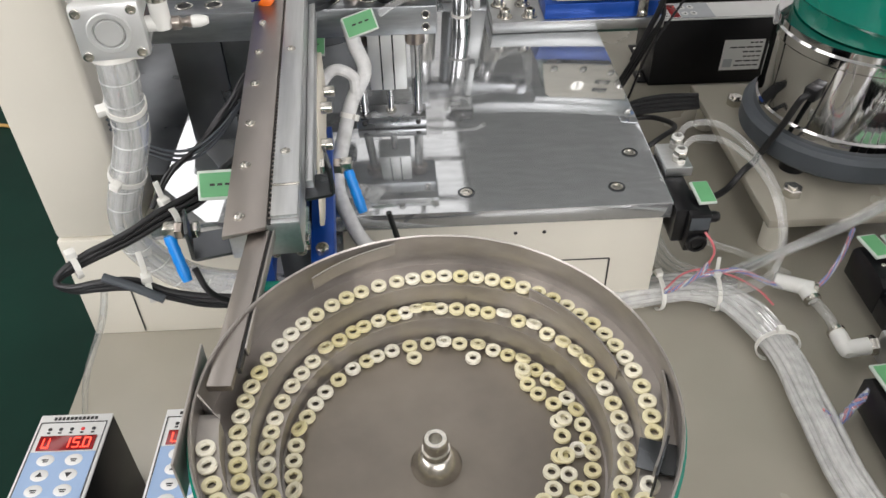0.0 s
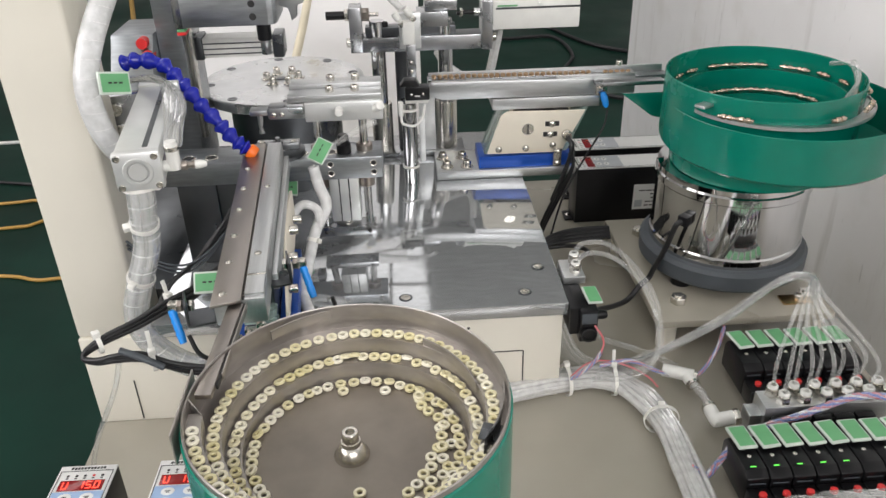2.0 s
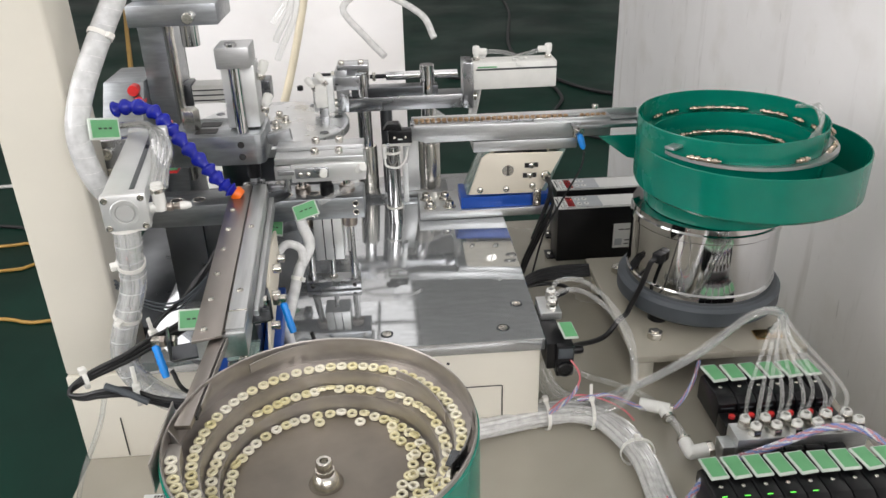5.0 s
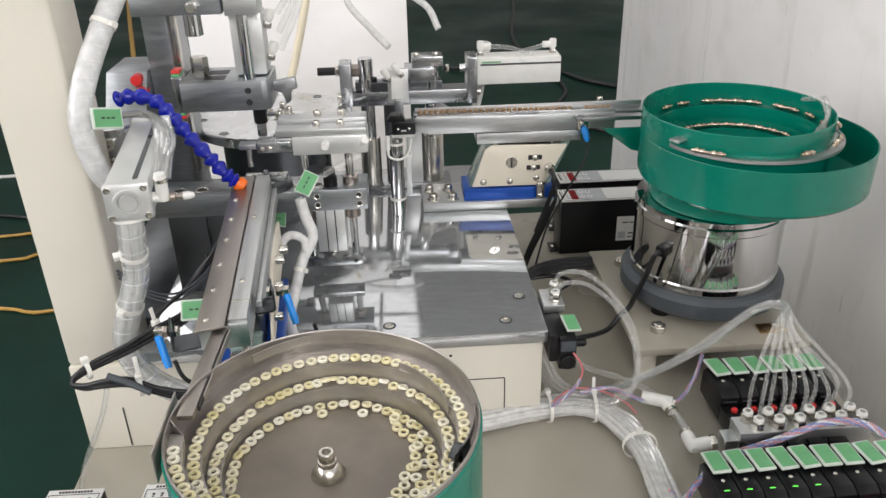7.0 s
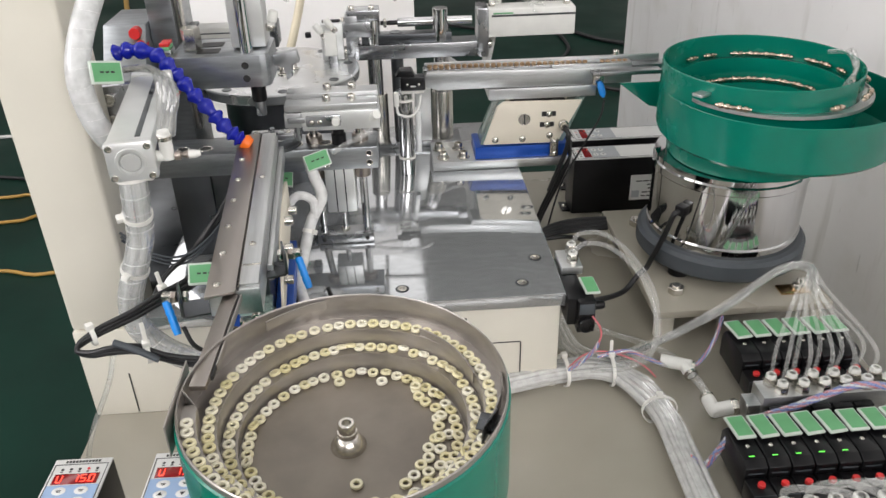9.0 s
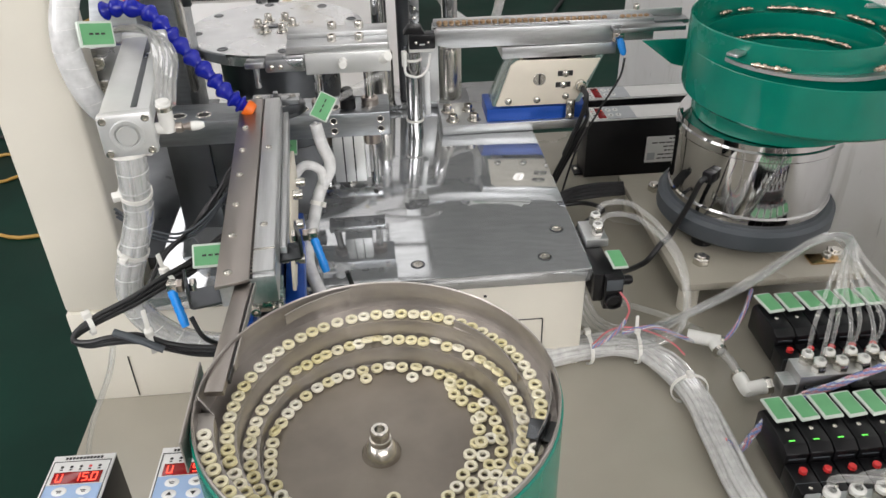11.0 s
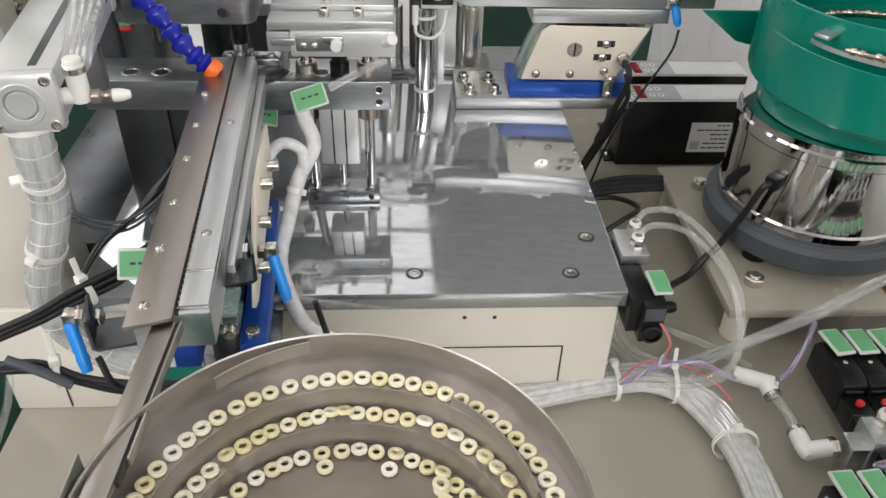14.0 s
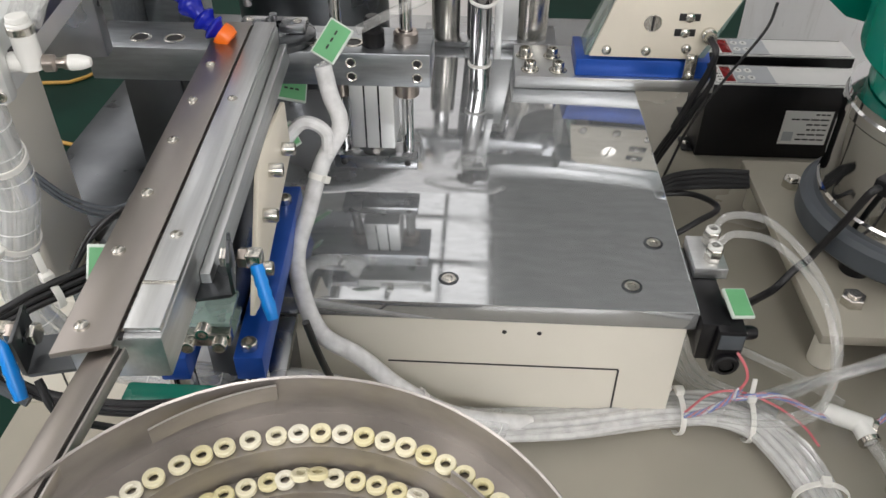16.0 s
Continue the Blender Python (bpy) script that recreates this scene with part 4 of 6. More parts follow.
def pick_carriage():
    """The carriage that slides along the arm, with the pick finger."""
    e = thing("pick_carriage", 0.062, 0.88, 0.28, 0, "steel carriage with pick finger on the arm's slide", "carriage")
    part("carriage_block", box(0.010, 0.05, -0.014, 0.022, 0.031, 0.050, 0.001), STEEL, e)
    part("top_block", box(0.020, 0.062, -0.010, 0.02, 0.0502, 0.064, 0.0012), STEEL, e)
    for x in (0.026, 0.052):
        part("cap_screw", socket_screw(0.004, 0.005, None, pose(x, -0.002, 0.064)), SCREW, e)
    part("piston_rod", rod(0.0058, 0, 0.098, 16, None, pose(0.085, 0.004, 0.044) @ RY), CHROME, e)
    part("piston_stud", rod(0.003, 0, 0.024, 14, None, pose(0.0625, 0.004, 0.044) @ RY), BLACK, e)
    part("stud_nut", hexa(0.006, 0.004, 0.008, None, pose(0.0625, 0.004, 0.044) @ RY), SCREW, e)
    part("front_plate", box(-0.014, 0.014, -0.022, -0.0145, 0.006, 0.052, 0.001), ALUW, e)
    part("valve_body", box(-0.010, 0.006, -0.034, -0.0222, 0.014, 0.044, 0.002), WHITE, e)
    part("finger", box(-0.006, 0.006, -0.036, -0.026, -0.036, 0.014, 0.0012), STEEL, e)
    part("finger_screw", pan_screw(0.0028, None, pose(0, -0.036, -0.008) @ RX), SCREW, e)
    part("finger_screw", pan_screw(0.0028, None, pose(0, -0.036, -0.020) @ RX), SCREW, e)
    part("black_screw", socket_screw(0.004, 0.006, None, pose(-0.032, -0.002, 0.0312)), BLACK, e)
    f = fitting(e, pose(-0.010, -0.030, 0.040) @ pose(0, 0, 0, 0, -35), True, 0.0045)
    f = fitting(e, pose(0.004, -0.030, 0.046) @ pose(0, 0, 0, 0, -35), True, 0.0045)
    return e


carriage = pick_carriage()


# ---- index disc and press unit behind ----
def index_disc():
    e = thing("index_disc", -0.103, 0.830, 0.12, 0, "round ground steel index table", "index table")
    part("drum", rod(0.07, 0.0, 0.115, 40), DARK, e)
    part("disc", lathe([(0, 0.128), (0.101, 0.128), (0.103, 0.1265), (0.103, 0.117), (0.101, 0.1155), (0, 0.1155)], 96), DISC, e)
    part("hub_seat", box(-0.008, 0.008, -0.006, 0.006, 0.1281, 0.1295, 0.0004), DARK, e)
    for k in range(6):
        a = radians(60 * k)
        x, y = 0.020 * math.cos(a), 0.024 * math.sin(a)
        w = part("screw_washer", rod(0.0072, 0.1281, 0.1295, 18, None, pose(x, y, 0)), SCREW, e)
        part("cap_screw", socket_screw(0.0046, 0.0075, None, pose(x, y, 0.1296)), SCREW, w)
    for k in range(8):
        a = radians(45 * k + 10)
        part("fixture_hole", lathe([(0, 0.1282), (0.0042, 0.1282), (0.0056, 0.1287), (0.0062, 0.1281)], 16, None, pose(0.090 * math.cos(a), 0.090 * math.sin(a), 0)), DARK, e)


index_disc()


def nest():
    e = thing("clamp_nest", -0.083, 0.604, 0.238, 0, "small round clamp nest with jaws on the cross bar", "clamp nest")
    part("ring", lathe([(0.014, 0.0), (0.027, 0.0), (0.027, 0.004), (0.022, 0.007), (0.014, 0.007)], 40), DARK, e)
    part("nest_plate", rod(0.014, 0.0, 0.004, 24), STEEL, e)
    for s in (-1, 1):
        part("jaw", box(s * 0.005, s * 0.022, -0.008, 0.008, 0.0072, 0.013, 0.001), STEEL, e)
        part("jaw_screw", pan_screw(0.003, None, pose(s * 0.016, 0, 0.013)), SCREW, e)
    part("pin", rod(0.0026, 0.004, 0.018, 14), STEEL, e)


nest()


def press_frame():
    e = thing("press_column", -0.166, 0.70, 0.12, 0, "tall dark steel press column with red shock stops", "press column")
    part("column", box(-0.046, -0.019, 0.0, 0.08, 0.0, 0.62, 0.001), GROUND, e)
    part("slide_rail", box(-0.0189, -0.0125, 0.006, 0.020, 0.10, 0.60, 0.0008), SCREW, e)
    part("side_bracket", prism([(-0.055, 0.10), (-0.050, 0.17), (-0.01, 0.225), (0.06, 0.225), (0.06, 0.06)], -0.022, 0.022, 0.001, None, pose(-0.0685, 0, 0, 0, 0, 90)), GROUND, e)
    for z in (0.155, 0.125):
        part("bracket_screw", socket_screw(0.007, 0.005, None, pose(-0.074, -0.055, z) @ RX), SCREW, e)
    for x, z in ((-0.052, 0.175), (-0.060, 0.19), (-0.052, 0.205), (-0.056, 0.218)):
        part("red_stop", rod(0.006, 0, 0.012, 14, None, pose(x, -0.012, z) @ RX), REDP, e)
    part("top_bracket", box(-0.046, 0.047, -0.03, 0.05, 0.286, 0.308, 0.001), GROUND, e)
    rc2 = part("rear_cylinder", box(-0.008, 0.070, 0.036, 0.062, 0.184, 0.206, 0.0015), WHITE, e)
    for x0, x1 in ((-0.018, -0.0081), (0.0701, 0.082)):
        part("cylinder_cap", box(x0, x1, 0.034, 0.064, 0.182, 0.208, 0.0012), DARK, rc2)
    for z in (0.188, 0.194, 0.200):
        part("cylinder_groove", box(-0.007, 0.069, 0.0354, 0.0362, z - 0.0007, z + 0.0007, 0), DARK, rc2)
    fitting(e, pose(0.02, -0.031, 0.296) @ RX, False, 0.006)
    part("press_barrel", rod(0.0095, 0.262, 0.2855, 28, None, pose(0.012, -0.012, 0)), CHROME, e)


press_frame()


def press_head():
    """The press head on the column: it comes down on the nest and goes up again."""
    e = thing("press_head", -0.137, 0.68, 0.30, 0, "steel press head with guide rod and small aluminium cylinder", "press head")
    blk = bmesh.new()
    prism([(-0.036, 0.018), (0.051, 0.018), (0.0565, 0.0155), (0.059, 0.010), (0.059, -0.044), (0.055, -0.05), (-0.036, -0.05)], 0.0, 0.032, 0.0008, blk, pose(0, 0, 0, 90))
    part("arm_block", blk, GROUND, e)
    for y0 in (0.018, -0.006):
        # black patches laid on top as the shaded inside of two holes
        part("square_hole", box(-0.012, 0.010, y0, y0 + 0.016, 0.0321, 0.0325, 0), INKSHADE, e)
    for z in (0.009, 0.022):
        part("threaded_hole", lathe([(0, 0.0003), (0.0026, 0.0003), (0.0032, 0.0004), (0.0036, 0.0001)], 16, None, pose(0.036, -0.0181, z) @ RX), INKSHADE, e)
    g = part("guide_block", box(-0.0475, -0.0362, -0.005, 0.015, -0.004, 0.036, 0.001), STEEL, e)
    for z0, z1, c in ((0.036, 0.0395, LABEL), (0.0395, 0.043, REDP), (-0.0075, -0.004, LABEL), (-0.011, -0.0075, REDP)):
        part("end_cap", box(-0.0465, -0.0375, -0.004, 0.014, z0 + 0.0001, z1, 0.0008), c, g)
    part("rod_end", hexa(0.0095, 0.0325, 0.054, None, pose(-0.018, 0.012, 0)), SCREW, e)
    part("small_cylinder", box(0.022, 0.056, 0.002, 0.036, 0.0342, 0.10, 0.0015), ALUW, e)
    part("guide_rod", rod(0.0062, 0.0322, 0.125, 20, None, pose(0.038, -0.008, 0)), CHROME, e)
    part("clamp_block", box(0.022, 0.056, -0.016, 0.024, 0.101, 0.122, 0.0012), ALU, e)
    part("punch_sleeve", lathe([(0, -0.017), (0.0068, -0.017), (0.0075, -0.015), (0.0075, -0.0005), (0, -0.0005)], 20, None, pose(0.044, -0.008, 0)), BLACK, e)
    part("punch", lathe([(0, -0.032), (0.0050, -0.032), (0.0054, -0.031), (0.0054, -0.0172), (0, -0.0172)], 20, None, pose(0.044, -0.008, 0)), STEEL, e)
    part("side_finger", prism([(0.060, 0.024), (0.084, 0.028), (0.086, 0.016), (0.078, 0.014), (0.078, 0.002), (0.072, -0.002), (0.070, 0.012), (0.060, 0.014)], 0.006, 0.016, 0.0008), STEEL, e)
    for z in (0.05, 0.085):
        fitting(e, pose(0.060, 0.014, z) @ pose(0, 0, 0, 0, 20), True, 0.005)
    return e


press = press_head()


def blue_hose():
    e = thing("segmented_air_hose", -0.175, 0.56, 0.33, 0, "blue segmented air nozzle hose with an orange tip", "air hose")
    L = spline([(-0.217, 0.59, 0.342), (-0.204, 0.59, 0.345), (-0.181, 0.585, 0.344), (-0.167, 0.58, 0.332), (-0.157, 0.575, 0.320), (-0.146, 0.57, 0.306), (-0.132, 0.565, 0.291), (-0.122, 0.560, 0.279), (-0.111, 0.557, 0.268), (-0.104, 0.556, 0.2625)], 8)
    n = 13
    pts = [L[round(i * (len(L) - 1) / n)] for i in range(n + 1)]
    o = Vector((-0.175, 0.56, 0.33))
    for a, b in zip(pts, pts[1:]):
        h = (b - a).length
        part("segment", lathe([(0, -h * 0.1), (0.0050, -h * 0.08), (0.0074, h * 0.08), (0.0083, h * 0.24), (0.0080, h * 0.40), (0.0062, h * 0.60), (0.0050, h * 0.78), (0.0047, h * 0.95), (0.0047, h * 1.05), (0, h * 1.05)], 22, None, Matrix.Translation(-o) @ along(a, b)), BLUEHOSE, e)
    a, b = pts[-1], pts[-1] + (pts[-1] - pts[-2]).normalized() * 0.009
    part("nozzle", lathe([(0, 0), (0.0072, 0), (0.0078, 0.004), (0.0064, 0.008), (0.0038, 0.0085), (0.003, 0.006), (0, 0.006)], 18, None, Matrix.Translation(-o) @ along(a, b)), ORANGE, e, "orange nozzle tip")


blue_hose()


# ---- green bowl feeder ----
GX, GY = 0.430, 0.662


def shelf(s):
    """Wall radius, wall top, shelf height and shelf width, s turns below the outlet."""
    if s < 1:
        return 0.1033, 0.284, 0.268 - 0.012 * s, 0.0135
    return 0.0885 - 0.010 * (s - 1), 0.258 - 0.014 * (s - 1), 0.244 - 0.012 * (s - 1), 0.0115


def green_feeder():
    e = thing("green_bowl_feeder", GX, GY, 0, 0, "green coated bowl feeder on a polished drum and grey rubber foot", "bowl feeder")
    part("base_plate", box(-0.112, 0.09, -0.123, 0.125, 0.034, 0.0435, 0.002), TABLE, e)
    for x in (-0.095, 0.075):
        for y in (-0.105, 0.105):
            part("leg", rod(0.011, 0, 0.034, 20, None, pose(x, y, 0)), CREAM, e)
    nut = None
    for x, y in ((-0.078, -0.085), (-0.077, 0.080), (0.070, -0.090)):
        m = pose(x, y, 0.0436)
        if nut is None:
            nut = part("hex_nut", lathe([(0.0050, 0), (0.0092, 0), (0.0095, 0.0006), (0.0095, 0.0075), (0.0086, 0.0085), (0.005, 0.0085)], 6), SCREW, e, m=m)
            stud = part("stud", rod(0.005, 0, 0.0105, 16), SCREW, e, m=m)
        else:
            share("hex_nut", nut, e, m)
            share("stud", stud, e, m)
    part("brass_clamp", box(0.038, 0.072, -0.104, -0.086, 0.0437, 0.0465, 0.0008), BRASS, e, "yellow passivated steel clamp plate")
    part("clamp_screw", socket_screw(0.0052, 0.006, None, pose(0.058, -0.095, 0.0466)), SCREW, e)
    for k in range(3):
        a = radians(-145 + 120 * k)
        part("rubber_foot", rod(0.012, 0.0437, 0.058, 20, None, pose(0.075 * math.cos(a), 0.075 * math.sin(a), 0)), BLACK, e)
    part("rubber_ring", lathe([(0, 0.057), (0.094, 0.057), (0.098, 0.061), (0.098, 0.078), (0.094, 0.082), (0.088, 0.083)], 64), RUBBER, e)
    d = part("drum", lathe([(0.088, 0.082), (0.0885, 0.084), (0.0885, 0.0935), (0.0868, 0.0955), (0.0868, 0.160), (0.0885, 0.162), (0.0885, 0.170), (0.0868, 0.172), (0.0868, 0.178), (0, 0.178)], 96), CHROME, e, "polished mirror steel drum")
    part("socket", box(-0.006, 0.006, -0.098, -0.085, -0.006, 0.006, 0.001, None, pose(0, 0, 0.135, 0, 0, -52)), BLACK, d)
    BO = pose(0.016, 0, 0)
    part("bowl_wall", lathe([(0.07, 0.178), (0.089, 0.179), (0.090, 0.182), (0.090, 0.198), (0.1045, 0.210), (0.1050, 0.214), (0.1050, 0.284), (0.1042, 0.285), (0.1034, 0.284), (0.1034, 0.222), (0, 0.222)], 96, None, BO), GREEN, e)
    # spiral shelf inside, falling towards the middle
    bm = bmesh.new()
    rows = []
    for k in range(181):
        s = 2.3 * k / 180
        a = radians(160 + 360 * s)
        ro, zt, z, wd = shelf(s)
        c, q = math.cos(a), math.sin(a)
        rows.append([bm.verts.new((r * c + 0.016, r * q, w)) for r, w in ((ro, zt), (ro, z), (ro - wd, z + 0.0008), (ro - wd, z + 0.0024), (ro - wd - 0.0014, z + 0.0024), (ro - wd - 0.0014, z - 0.022))])
    for a, b in zip(rows, rows[1:]):
        for i in range(5):
            bm.faces.new((a[i], b[i], b[i + 1], a[i + 1]))
    part("spiral_track", bm, GREEN, e)
    # catch tray, set off to one side
    TO = pose(0.040, -0.006, 0)
    part("catch_tray", lathe([(0.088, 0.201), (0.124, 0.203), (0.128, 0.207), (0.1285, 0.255), (0.1278, 0.2558), (0.1268, 0.255), (0.1262, 0.209), (0.088, 0.206)], 96, None, TO), GREEN, e)
    # bright sorting strip between bowl and tray
    bm = bmesh.new()
    prev = None
    for k in range(61):
        a = radians(-150 + 165 * k / 60)
        c, q = math.cos(a), math.sin(a)
        w2 = 0.1075 + 0.0105 * math.sin(math.pi * min(1, k / 58)) ** 0.6
        z = 0.262 - 0.006 * k / 60
        ring = [bm.verts.new((r * c + 0.016, r * q, w)) for r, w in ((0.1053, z), (w2 + 0.001, z), (w2 + 0.001, z + 0.0035), (w2, z + 0.0035), (w2, z + 0.001), (0.1053, z + 0.001))]
        if prev:
            for i in range(6):
                bm.faces.new((prev[i], prev[(i + 1) % 6], ring[(i + 1) % 6], ring[i]))
        prev = ring
    part("sorting_strip", bm, ALU, e, "bright steel sorting strip")
    part("corner_block", box(-0.012, 0.012, -0.005, 0.007, 0.0, 0.003, 0.0006, None, pose(-0.070, -0.066, 0.272, 0, 0, 35)), ALU, e)
    part("outlet_arm", prism([(-0.116, 0.238), (-0.055, 0.238), (-0.055, 0.203), (-0.078, 0.209)], 0.080, 0.084, 0.0008), GREEN, e)
    part("outlet_rail", box(-0.145, -0.060, 0.098, 0.114, 0.2425, 0.2475, 0.0006), STEEL, e)
    part("air_pipe", sweep([(0.095, -0.05, 0.268), (0.112, -0.02, 0.278), (0.118, 0.010, 0.286), (0.110, 0.035, 0.280)], 0.0026, 10), HOSE, e)
    part("air_pipe", sweep([(0.080, -0.06, 0.270), (0.108, -0.03, 0.280), (0.122, 0.006, 0.288), (0.125, 0.022, 0.284)], 0.0026, 10), HOSE, e)


green_feeder()


def pin_place(s):
    """Where a pin lies on the spiral shelf, s turns below the outlet."""
    ro, zt, z, wd = shelf(s)
    a, r = 160 + 360 * s, ro - 0.0062
    return pose(GX + 0.016 + r * math.cos(radians(a)), GY + r * math.sin(radians(a)), z + 0.0052, 0, 0, a) @ pose(0, 0, 0, 90)


def strip_place(a):
    return pose(GX + 0.016 + 0.112 * math.cos(radians(a)), GY + 0.112 * math.sin(radians(a)), 0.2665, 0, 0, a) @ pose(0, 0, 0, 90)


def bowl_pin_slots():
    rnd = random.Random(8)
    out = []
    for s0, s1, gap in ((0.52, 0.98, 0.35), (1.06, 1.22, 0.1), (1.50, 1.98, 0.25), (2.55 - 0.45, 2.28, 0.2)):
        s = s0
        while s < s1:
            out.append(s)
            s += (0.0192 + (rnd.uniform(0.006, 0.02) if rnd.random() < gap else 0)) / (2 * math.pi * shelf(s)[0])
    return out


def bowl_pins():
    me = pin_mesh("lying_pin")
    tagged(me, "small turned brass pin lying in the green bowl's track", "pin", "pins in the green bowl")
    made = []
    for k, s in enumerate(bowl_pin_slots()):
        m = pin_place(s)
        if k == 0:
            me.matrix_basis = m
            made.append(me)
        else:
            made.append(copy_thing(me, m))
    for a in (-130, -121, -72, -46, -36, -12):
        copy_thing(me, strip_place(a))
    return made


pins_moving = bowl_pins()


# ---- controllers ----
def controller(name, x, y, z, rz, label, lit=True, D=0.062):
    e = thing(name, x, y, z, rz, label, "controller")
    W, H = 0.0225, 0.085
    part("case", box(-W, W, -D, D, 0.0, H, 0.0012), BLACK, e)
    part("face_plate", box(-W, W, -D, D, H + 0.0001, H + 0.002, 0.0006), PANEL, e)
    T = H + 0.0021
    f = part("face_border", box(-W + 0.002, W - 0.002, D - 0.0066, D - 0.006, T, T + 0.0002, 0), INKSHADE, e)
    for sx in (-1, 1):
        part("face_border", box(sx * (W - 0.002) - 0.0003, sx * (W - 0.002) + 0.0003, -D + 0.004, D - 0.006, T, T + 0.0002, 0), INKSHADE, e)
    for k in range(11):
        part("print_bar", box(-0.0135 + 0.00255 * k, -0.0117 + 0.00255 * k, D - 0.0045, D - 0.0022, T, T + 0.0002, 0), INKSHADE, e)
    for k in range(5):
        part("lamp", lathe([(0, 0.0006), (0.0009, 0.0005), (0.0013, 0)], 12, None, pose(-0.0135 + 0.0068 * k, D - 0.0115, T)), REDP if k == 3 else INKSHADE, e)
        part("print_bar", box(-0.0145 + 0.0068 * k, -0.0125 + 0.0068 * k, D - 0.0148, D - 0.0136, T, T + 0.0002, 0), INKSHADE, e)
    s = part("display", box(-0.0175, 0.0175, D - 0.0275, D - 0.0165, T, T + 0.0004, 0.0002), SCREEN, e)
    seg = {"U": "bcdef", "1": "bc", "5": "acdfg", "0": "abcdef"}
    for ch, cx in (("U", -0.0125), ("1", 0.0), ("5", 0.006), ("0", 0.0125)):
        hw, hh, cy = 0.0018, 0.0034, D - 0.022
        bm = bmesh.new()
        spec = {"a": (cx, cy + hh, hw, 0.0004), "g": (cx, cy, hw, 0.0004), "d": (cx, cy - hh, hw, 0.0004), "b": (cx + hw, cy + hh / 2, 0.0004, hh / 2), "c": (cx + hw, cy - hh / 2, 0.0004, hh / 2), "f": (cx - hw, cy + hh / 2, 0.0004, hh / 2), "e": (cx - hw, cy - hh / 2, 0.0004, hh / 2)}
        for g in seg[ch]:
            x1, y1, a, b = spec[g]
            box(x1 - a, x1 + a, y1 - b, y1 + b, T + 0.0005, T + 0.0007, 0, bm)
        part("digit", bm, DIGIT if lit else SCREEN, s)
    part("digit_point", box(0.0092, 0.0100, D - 0.0258, D - 0.0250, T + 0.0005, T + 0.0007, 0), DIGIT, s)
    part("key_pad", box(-W + 0.0026, W - 0.0026, (-D + 0.006) if lit else 0.012, D - 0.0285, T, T + 0.0003, 0), BLUEPAD if lit else GREYPAD, e)
    for r in range(5 if lit else 2):
        for sx in (-1, 1):
            yy = D - 0.0345 - 0.0105 * r
            b = part("key", lathe([(0, 0.0006), (0.0040, 0.0006), (0.0046, 0.0003)], 20, None, Matrix.Translation((sx * 0.0085, yy, T + 0.0001)) @ Matrix.Diagonal((1.15, 0.9, 1, 1))), PANEL, e)
            if r == 1:
                t = bmesh.new()
                v = [t.verts.new((sx * 0.0085 + q[0], yy + q[1] * (1 if sx < 0 else -1), T + 0.0009)) for q in ((-0.0022, -0.0013), (0.0022, -0.0013), (0, 0.0022))]
                t.faces.new(v)
                part("arrow", t, INKSHADE, b)
            else:
                part("print_bar", box(sx * 0.0085 - 0.002, sx * 0.0085 + 0.002, yy - 0.0003, yy + 0.0006, T + 0.0007, T + 0.0008, 0), INKSHADE, b)
                part("print_bar", box(sx * 0.0085 - 0.0012, sx * 0.0085 + 0.0016, yy - 0.0016, yy - 0.0008, T + 0.0007, T + 0.0008, 0), INKSHADE, b)
    part("side_label", box(-W - 0.0004, -W - 0.0001, -0.055, -0.005, 0.018, 0.058, 0), PANEL, e)
    for k in range(6):
        y0 = -0.052
        for q in range(3 + k % 2):
            y1 = y0 + 0.004 + 0.0023 * ((k * 2 + q * 3) % 3)
            part("print_bar", box(-W - 0.0006, -W - 0.0004, y0, y1, 0.0532 - 0.006 * k, 0.0549 - 0.006 * k, 0), INKSHADE, e)
            y0 = y1 + 0.0015
    part("print_square", box(-W - 0.0006, -W - 0.0004, -0.019, -0.008, 0.022, 0.033, 0), GREYPAD, e)
    for sy in (-1, 1):
        part("mount_ear", box(-0.014, 0.014, sy * D, sy * (D + 0.012), 0.0, 0.0025, 0.0006), BLACK, e)
        part("mount_screw", pan_screw(0.004, None, pose(0, sy * (D + 0.006), 0.0025)), SCREW, e)
    return e


controller("vibration_controller", -0.2220, 0.259, 0.004, -1, "white faced black controller with red digits and blue keypad")
controller("vibration_controller", -0.143, 0.259, 0.004, -1, "white faced black controller with red digits and blue keypad")
controller("track_controller", 0.374, 0.886, 0.0005, 90, "black controller with white printed face and side label", False, 0.08)
controller("track_controller", 0.386, 0.957, 0.0005, 90, "black controller with white printed face and side label", False, 0.08)


